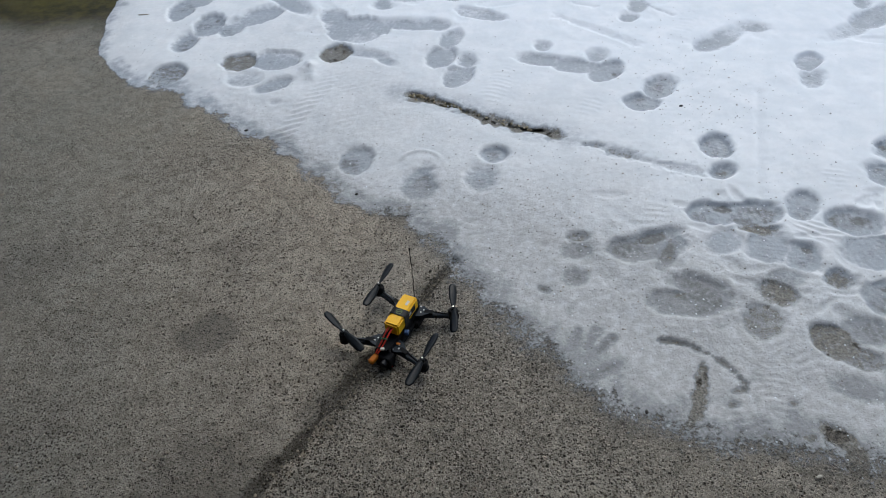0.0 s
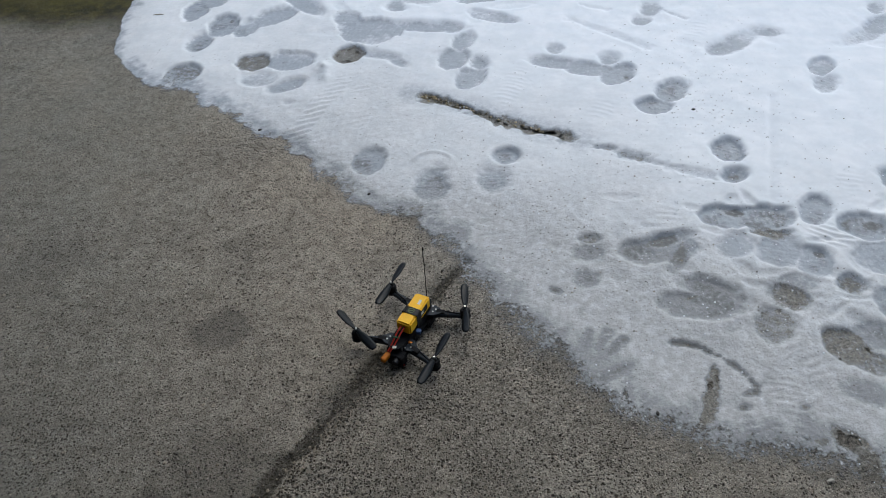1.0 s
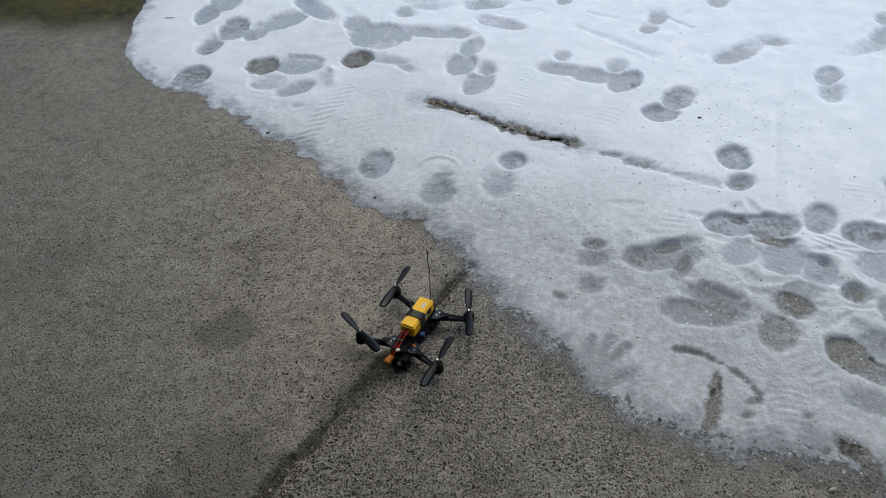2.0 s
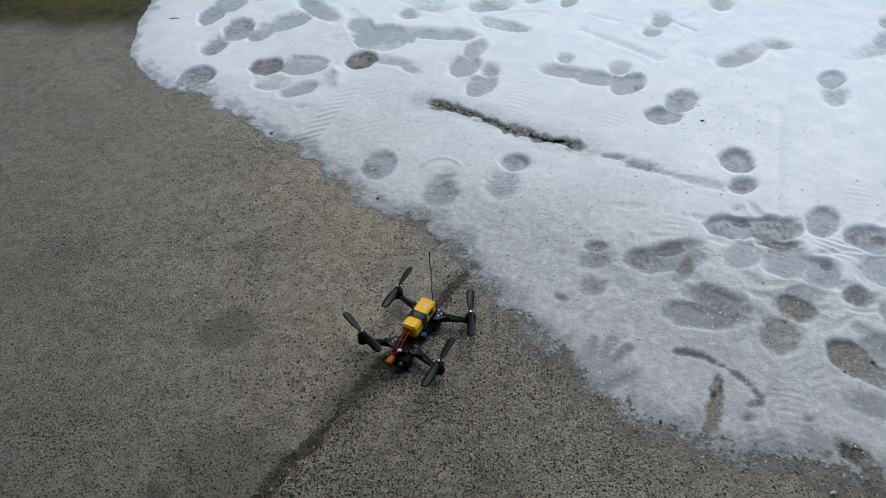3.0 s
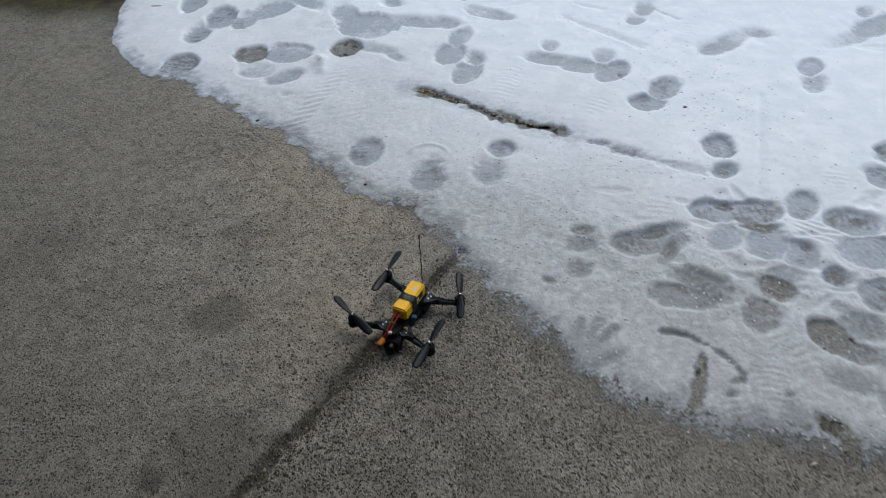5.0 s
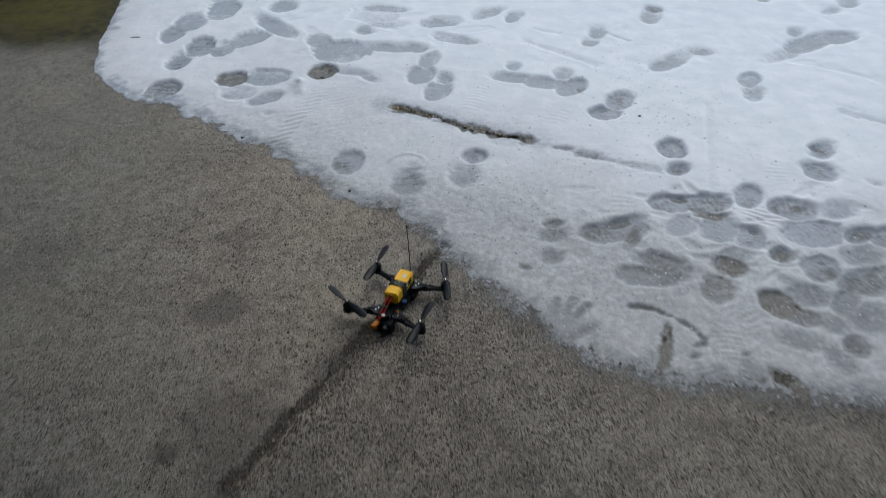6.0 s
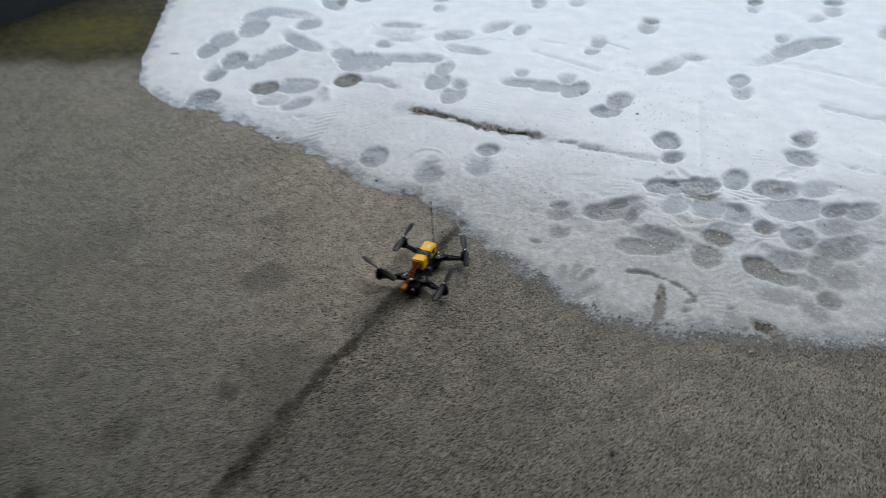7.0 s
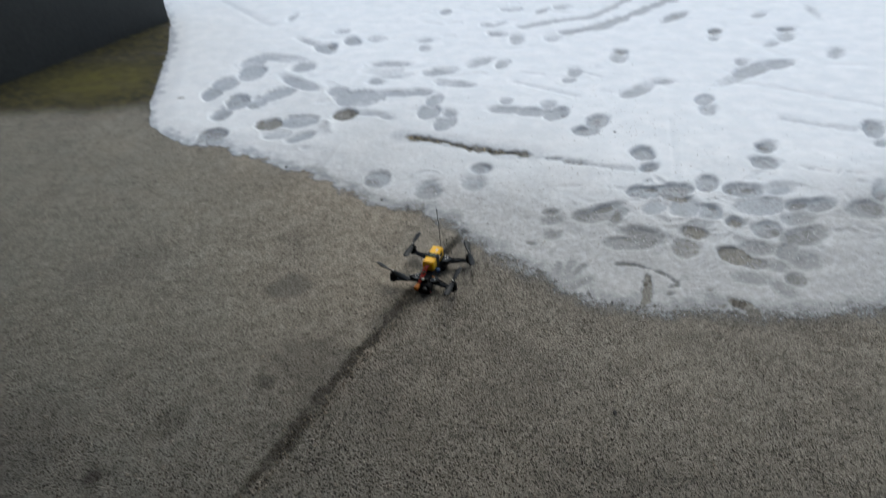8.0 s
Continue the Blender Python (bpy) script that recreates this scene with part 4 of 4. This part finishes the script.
def pebble(x, y, turn, long, wide, tall, material, label):
    bm = bmesh.new()
    bmesh.ops.create_icosphere(bm, subdivisions=2, radius=0.5)
    for v in bm.verts:
        v.co = Vector((v.co.x * long, v.co.y * wide, v.co.z * tall)) * (1 + 0.3 * noise.noise(v.co * 3 + Vector((x, y, 0))))
    ob = part("pebble", bm, material, smooth=True)
    z = snow_top(x, y)
    ob.matrix_world = pose(x, y, (0.001 if z is None else z) + tall * 0.35, 0, 0, turn)
    return tagged(ob, label, "pebble", "loose pebbles")


DARK_STONE = plain("dark_stone", rgb(0.030, 0.026, 0.022), 0.7, grain=0.3, scale=300)
pebble(0.875, 2.120, 10, 0.016, 0.010, 0.007, DARK_STONE, "small dark pebble resting on the snow")
pebble(0.346, 0.330, 70, 0.020, 0.011, 0.006, DARK_STONE, "small dark pebble lying on bare concrete")
pebble(-0.289, 1.646, 40, 0.012, 0.009, 0.007, DARK_STONE, "dark pebble at the ragged edge of the snow")
pebble(0.478, 0.804, 80, 0.012, 0.008, 0.006, DARK_STONE, "dark pebble frozen into thin grey slush")
pebble(-1.52, 3.117, 5, 0.055, 0.012, 0.006, CHIP, "pale sliver of stone beside the mossy strip")
pebble(-0.7514, 2.0485, 30, 0.016, 0.010, 0.007, DARK_STONE, "dark pebble on concrete beside the snow edge")

# ---- the quadcopter ----
def quadcopter():
    top = tagged(new("quadcopter"), "small black quadcopter with a yellow battery strapped on, parked on concrete", "drone")
    # lower and upper carbon plates
    for z, wide, name in ((0.020, 0.028, "bottom_plate"), (0.050, 0.020, "top_plate")):
        o = [(-wide, -0.085), (-wide * 0.7, -0.098), (wide * 0.7, -0.098), (wide, -0.085), (wide, 0.078), (wide * 0.6, 0.088), (-wide * 0.6, 0.088), (-wide, 0.078)]
        part(name, slab_outline(o, z, z + 0.0022), CARBON, top, bevel=0.0005)
    for sx_ in (-1, 1):
        for y in (-0.085, -0.035, 0.03, 0.072):
            part("standoff", rod(0.0028, 0.0028, 0.028, (sx_ * 0.016, y, 0.036), sides=12), STEEL if y < 0 else ARM_BLACK, top)
    # skid that carries the body
    part("skid", box((0.044, 0.16, 0.020), (0, -0.010, 0.0095)), ARM_BLACK, top, bevel=0.003)
    part("underslung_box", box((0.024, 0.050, 0.024), (0.022, 0.055, 0.014)), BLACK_WIRE, top, bevel=0.003)
    for sx_ in (-1, 1):
        for sy_ in (-1, 1):
            mx, my = sx_ * 0.110, sy_ * 0.090
            root = Vector((sx_ * 0.020, sy_ * 0.062, 0.026))
            tip = Vector((mx, my, 0.028))
            way = (tip - root).normalized()
            side = Vector((-way.y, way.x, 0))
            bm = bmesh.new()
            rings = []
            for s, half, tall in ((0, 0.013, 0.007), (0.3, 0.009, 0.007), (0.75, 0.0065, 0.006), (1.0, 0.0095, 0.005)):
                p = root.lerp(tip, s)
                rings.append([bm.verts.new(p + side * half * a + Vector((0, 0, tall * b))) for a, b in ((-1, -0.7), (1, -0.7), (1, 0.7), (0.6, 1), (-0.6, 1), (-1, 0.7))])
            for a, b in zip(rings, rings[1:]):
                for k in range(6):
                    bm.faces.new((a[k], a[(k + 1) % 6], b[(k + 1) % 6], b[k]))
            bm.faces.new(rings[0]), bm.faces.new(rings[-1][::-1])
            bmesh.ops.recalc_face_normals(bm, faces=bm.faces)
            arm = part("arm", bm, PLATE, top, bevel=0.0008)
            part("wire", tube([root + Vector((0, 0, 0.008)), root.lerp(tip, 0.35) + Vector((0, 0, 0.0095)) + side * 0.003, root.lerp(tip, 0.8) + Vector((0, 0, 0.007)), tip + Vector((0, 0, 0.008))], 0.0016, 6), BLACK_WIRE, arm, smooth=True)
            part("speed_controller", box((0.024, 0.013, 0.005), root.lerp(tip, 0.30) + Vector((0, 0, 0.0095)), math.degrees(math.atan2(way.y, way.x))), ARM_BLACK, arm, bevel=0.001)
            part("cable_tie", box((0.003, 0.019, 0.014), root.lerp(tip, 0.52), math.degrees(math.atan2(way.y, way.x))), STRAP, arm, bevel=0.001)
            # root clamp plate with its screws
            cl = [(sx_ * 0.012, sy_ * 0.040), (sx_ * 0.036, sy_ * 0.048), (sx_ * 0.052, sy_ * 0.066), (sx_ * 0.047, sy_ * 0.076), (sx_ * 0.028, sy_ * 0.084), (sx_ * 0.016, sy_ * 0.080)]
            plate = part("clamp_plate", slab_outline(cl, 0.036, 0.0385), PLATE, top, bevel=0.0005)
            for ax, ay in ((0.030, 0.060), (0.034, 0.070), (0.022, 0.078)):
                part("screw", rod(0.0021, 0.0017, 0.0018, (sx_ * ax, sy_ * ay, 0.0393), sides=10), STEEL, plate)
            # motor
            motor = part("motor", rod(0.0125, 0.0135, 0.018, (mx, my, 0.038), sides=24), ARM_BLACK, top, smooth=False, bevel=0.0012)
            part("motor_base", rod(0.0145, 0.0145, 0.004, (mx, my, 0.027), sides=24), CARBON, motor)
            part("motor_bell", rod(0.0137, 0.0105, 0.006, (mx, my, 0.0495), sides=24), BLACK_WIRE, motor)
            part("shaft", rod(0.0024, 0.0022, 0.014, (mx, my, 0.0585), sides=10), STEEL, motor)
            turn = PROP_TURN[(sx_, sy_)]
            propeller(top, (mx, my, 0.0575), turn, sx_ * sy_)
    # battery, its strap and lead
    b = part("battery", box((0.040, 0.110, 0.036), (0.003, 0.008, 0.0715), 0), BATTERY, top, "yellow shrink-wrapped battery pack", bevel=0.004)
    part("sticker", box((0.007, 0.016, 0.0006), (0.008, 0.034, 0.0900), 1), WHITE_LABEL, b)
    part("side_label", box((0.0006, 0.040, 0.020), (0.0232, 0.024, 0.073), 0), STRAP, b)
    part("side_label", box((0.0008, 0.016, 0.008), (0.0240, 0.014, 0.074), 0), WHITE_LABEL, b)
    bm = bmesh.new()
    ring = [(-0.0218, 0.049), (0.0218, 0.049), (0.0218, 0.0885), (0.019, 0.0911), (-0.019, 0.0911), (-0.0218, 0.0885)]
    inner = [(x * 0.93, 0.0705 + (z - 0.0705) * 0.95) for x, z in ring]
    loops = [[bm.verts.new((0.003 + x, y, z)) for x, z in lp] for lp, y in ((ring, -0.012), (ring, 0.010), (inner, 0.010), (inner, -0.012))]
    for a, c in zip(loops, loops[1:] + loops[:1]):
        for k in range(6):
            bm.faces.new((a[k], a[(k + 1) % 6], c[(k + 1) % 6], c[k]))
    bmesh.ops.recalc_face_normals(bm, faces=bm.faces)
    strap = part("strap", bm, STRAP, top, "black webbing strap")
    bm = bmesh.new()
    for r, tall in ((0.0085, 0.0006),):
        bmesh.ops.create_circle(bm, cap_ends=False, segments=24, radius=r, matrix=pose(0.003, -0.001, 0.0916))
        inn = bmesh.ops.create_circle(bm, cap_ends=False, segments=24, radius=r * 0.72, matrix=pose(0.003, -0.001, 0.0916))
        bmesh.ops.bridge_loops(bm, edges=bm.edges[:])
    bmesh.ops.create_cube(bm, size=1, matrix=pose(0.003, -0.001, 0.0917, 0, 0, 30) @ Matrix.Diagonal((0.010, 0.003, 0.0005, 1)))
    part("round_print", bm, GREEN_PRINT, strap)
    part("buckle", box((0.006, 0.024, 0.004), (-0.013, -0.001, 0.0915)), BLACK_WIRE, strap, bevel=0.001)
    for dx, mat in ((-0.004, RED_WIRE), (0.002, BLACK_WIRE), (0.006, RED_WIRE)):
        part("battery_lead", tube([(0.002 + dx, -0.046, 0.078), (0.000 + dx, -0.060, 0.074), (-0.004 + dx * 0.8, -0.088, 0.055), (-0.008 + dx * 0.5, -0.108, 0.042)], 0.0019, 8), mat, top, smooth=True)
    part("balance_plug", box((0.010, 0.008, 0.006), (0.003, -0.096, 0.051), 20), WHITE_LABEL, top, bevel=0.001)
    part("plug", box((0.014, 0.027, 0.012), (-0.010, -0.120, 0.034), -8), AMBER, top, "amber battery plug", bevel=0.002)
    part("lead_tie", box((0.018, 0.004, 0.007), (-0.002, -0.075, 0.064), 12), GREEN, top, bevel=0.0015)
    # nose camera
    nose = part("nose_camera", box((0.042, 0.026, 0.036), (0.010, -0.099, 0.0195)), ARM_BLACK, top, bevel=0.002)
    part("lens", rod(0.0085, 0.0075, 0.014, (0.016, -0.116, 0.026), (90, 0, 0), 20), LENS, nose)
    for x in (-0.016, 0.030):
        led = part("light_holder", box((0.010, 0.006, 0.008), (x, -0.101, 0.008)), BLACK_WIRE, top, bevel=0.001)
        part("light_dome", rod(0.0032, 0.0022, 0.005, (x, -0.1055, 0.008), (90, 0, 0), 12), RED_LENS, led, "unlit red indicator light")
    part("side_socket", box((0.012, 0.013, 0.010), (0.030, -0.020, 0.044), 15), BLUE, top, bevel=0.001)
    part("side_plug", box((0.010, 0.006, 0.004), (0.026, -0.058, 0.040), 10), ORANGE, top, bevel=0.001)
    part("side_panel", box((0.0025, 0.150, 0.026), (-0.0195, -0.008, 0.036)), CARBON, top)
    part("side_panel", box((0.0025, 0.150, 0.026), (0.0195, -0.008, 0.036)), CARBON, top)
    part("front_panel", box((0.036, 0.0025, 0.026), (0, -0.0835, 0.036)), CARBON, top)
    part("flight_board", box((0.034, 0.036, 0.010), (0, -0.010, 0.0275)), BLACK_WIRE, top, bevel=0.001)
    part("power_board", box((0.036, 0.050, 0.008), (0, 0.035, 0.0265)), BLACK_WIRE, top, bevel=0.001)
    # receiver aerial
    aerial = part("aerial", tube([(0.011, 0.066, 0.052), (0.0105, 0.068, 0.10), (0.0065, 0.074, 0.120), (0.0065, 0.077, 0.133), (0.002, 0.081, 0.150), (0.0015, 0.085, 0.168), (-0.004, 0.090, 0.185), (-0.008, 0.097, 0.212)], 0.0011, 6), BLACK_WIRE, top, smooth=True)
    part("aerial_tip", rod(0.0020, 0.0020, 0.008, (-0.0085, 0.098, 0.214), (-15, -8, 0), 8), BLACK_WIRE, aerial)
    return top


def propeller(parent, at, turn, hand):
    """A two-bladed propeller, each blade twisted and tapered."""
    hub = part("propeller", rod(0.0065, 0.006, 0.008, at, sides=16), BLADE, parent, bevel=0.001)
    for flip in (0, 180):
        bm = bmesh.new()
        rows = []
        n = 14
        for i in range(n + 1):
            s = i / n
            r = 0.004 + s * 0.080
            chord = 0.006 + 0.0165 * math.sin(min(1, s * 1.25 + 0.12) * math.pi * 0.62) * (1 - max(0, s - 0.86) * 4.6)
            pitch = radians(34 - 24 * s) * hand
            ring = []
            for cx, cz in ((-0.45, 0), (-0.1, 0.0016), (0.3, 0.0014), (0.55, 0), (0.3, -0.0002), (-0.1, -0.0003)):
                yy = cx * chord
                zz = cz * (1 - 0.5 * s) * 1.3
                ring.append(bm.verts.new((r, yy * math.cos(pitch) - zz * math.sin(pitch), yy * math.sin(pitch) + zz * math.cos(pitch) + 0.004 * s * s)))
            rows.append(ring)
        for a, b in zip(rows, rows[1:]):
            for k in range(6):
                bm.faces.new((a[k], a[(k + 1) % 6], b[(k + 1) % 6], b[k]))
        bm.faces.new(rows[0]), bm.faces.new(rows[-1][::-1])
        bmesh.ops.recalc_face_normals(bm, faces=bm.faces)
        bm.transform(pose(*at, 0, 0, turn + flip))
        part("blade", bm, BLADE, hub, smooth=True)


PROP_TURN = {(-1, 1): 93.0, (-1, -1): 154.0, (1, 1): 115.0, (1, -1): 91.0}
drone = quadcopter()
drone.matrix_world = pose(-0.104, 1.044, 0.001, 0, 0, -24)
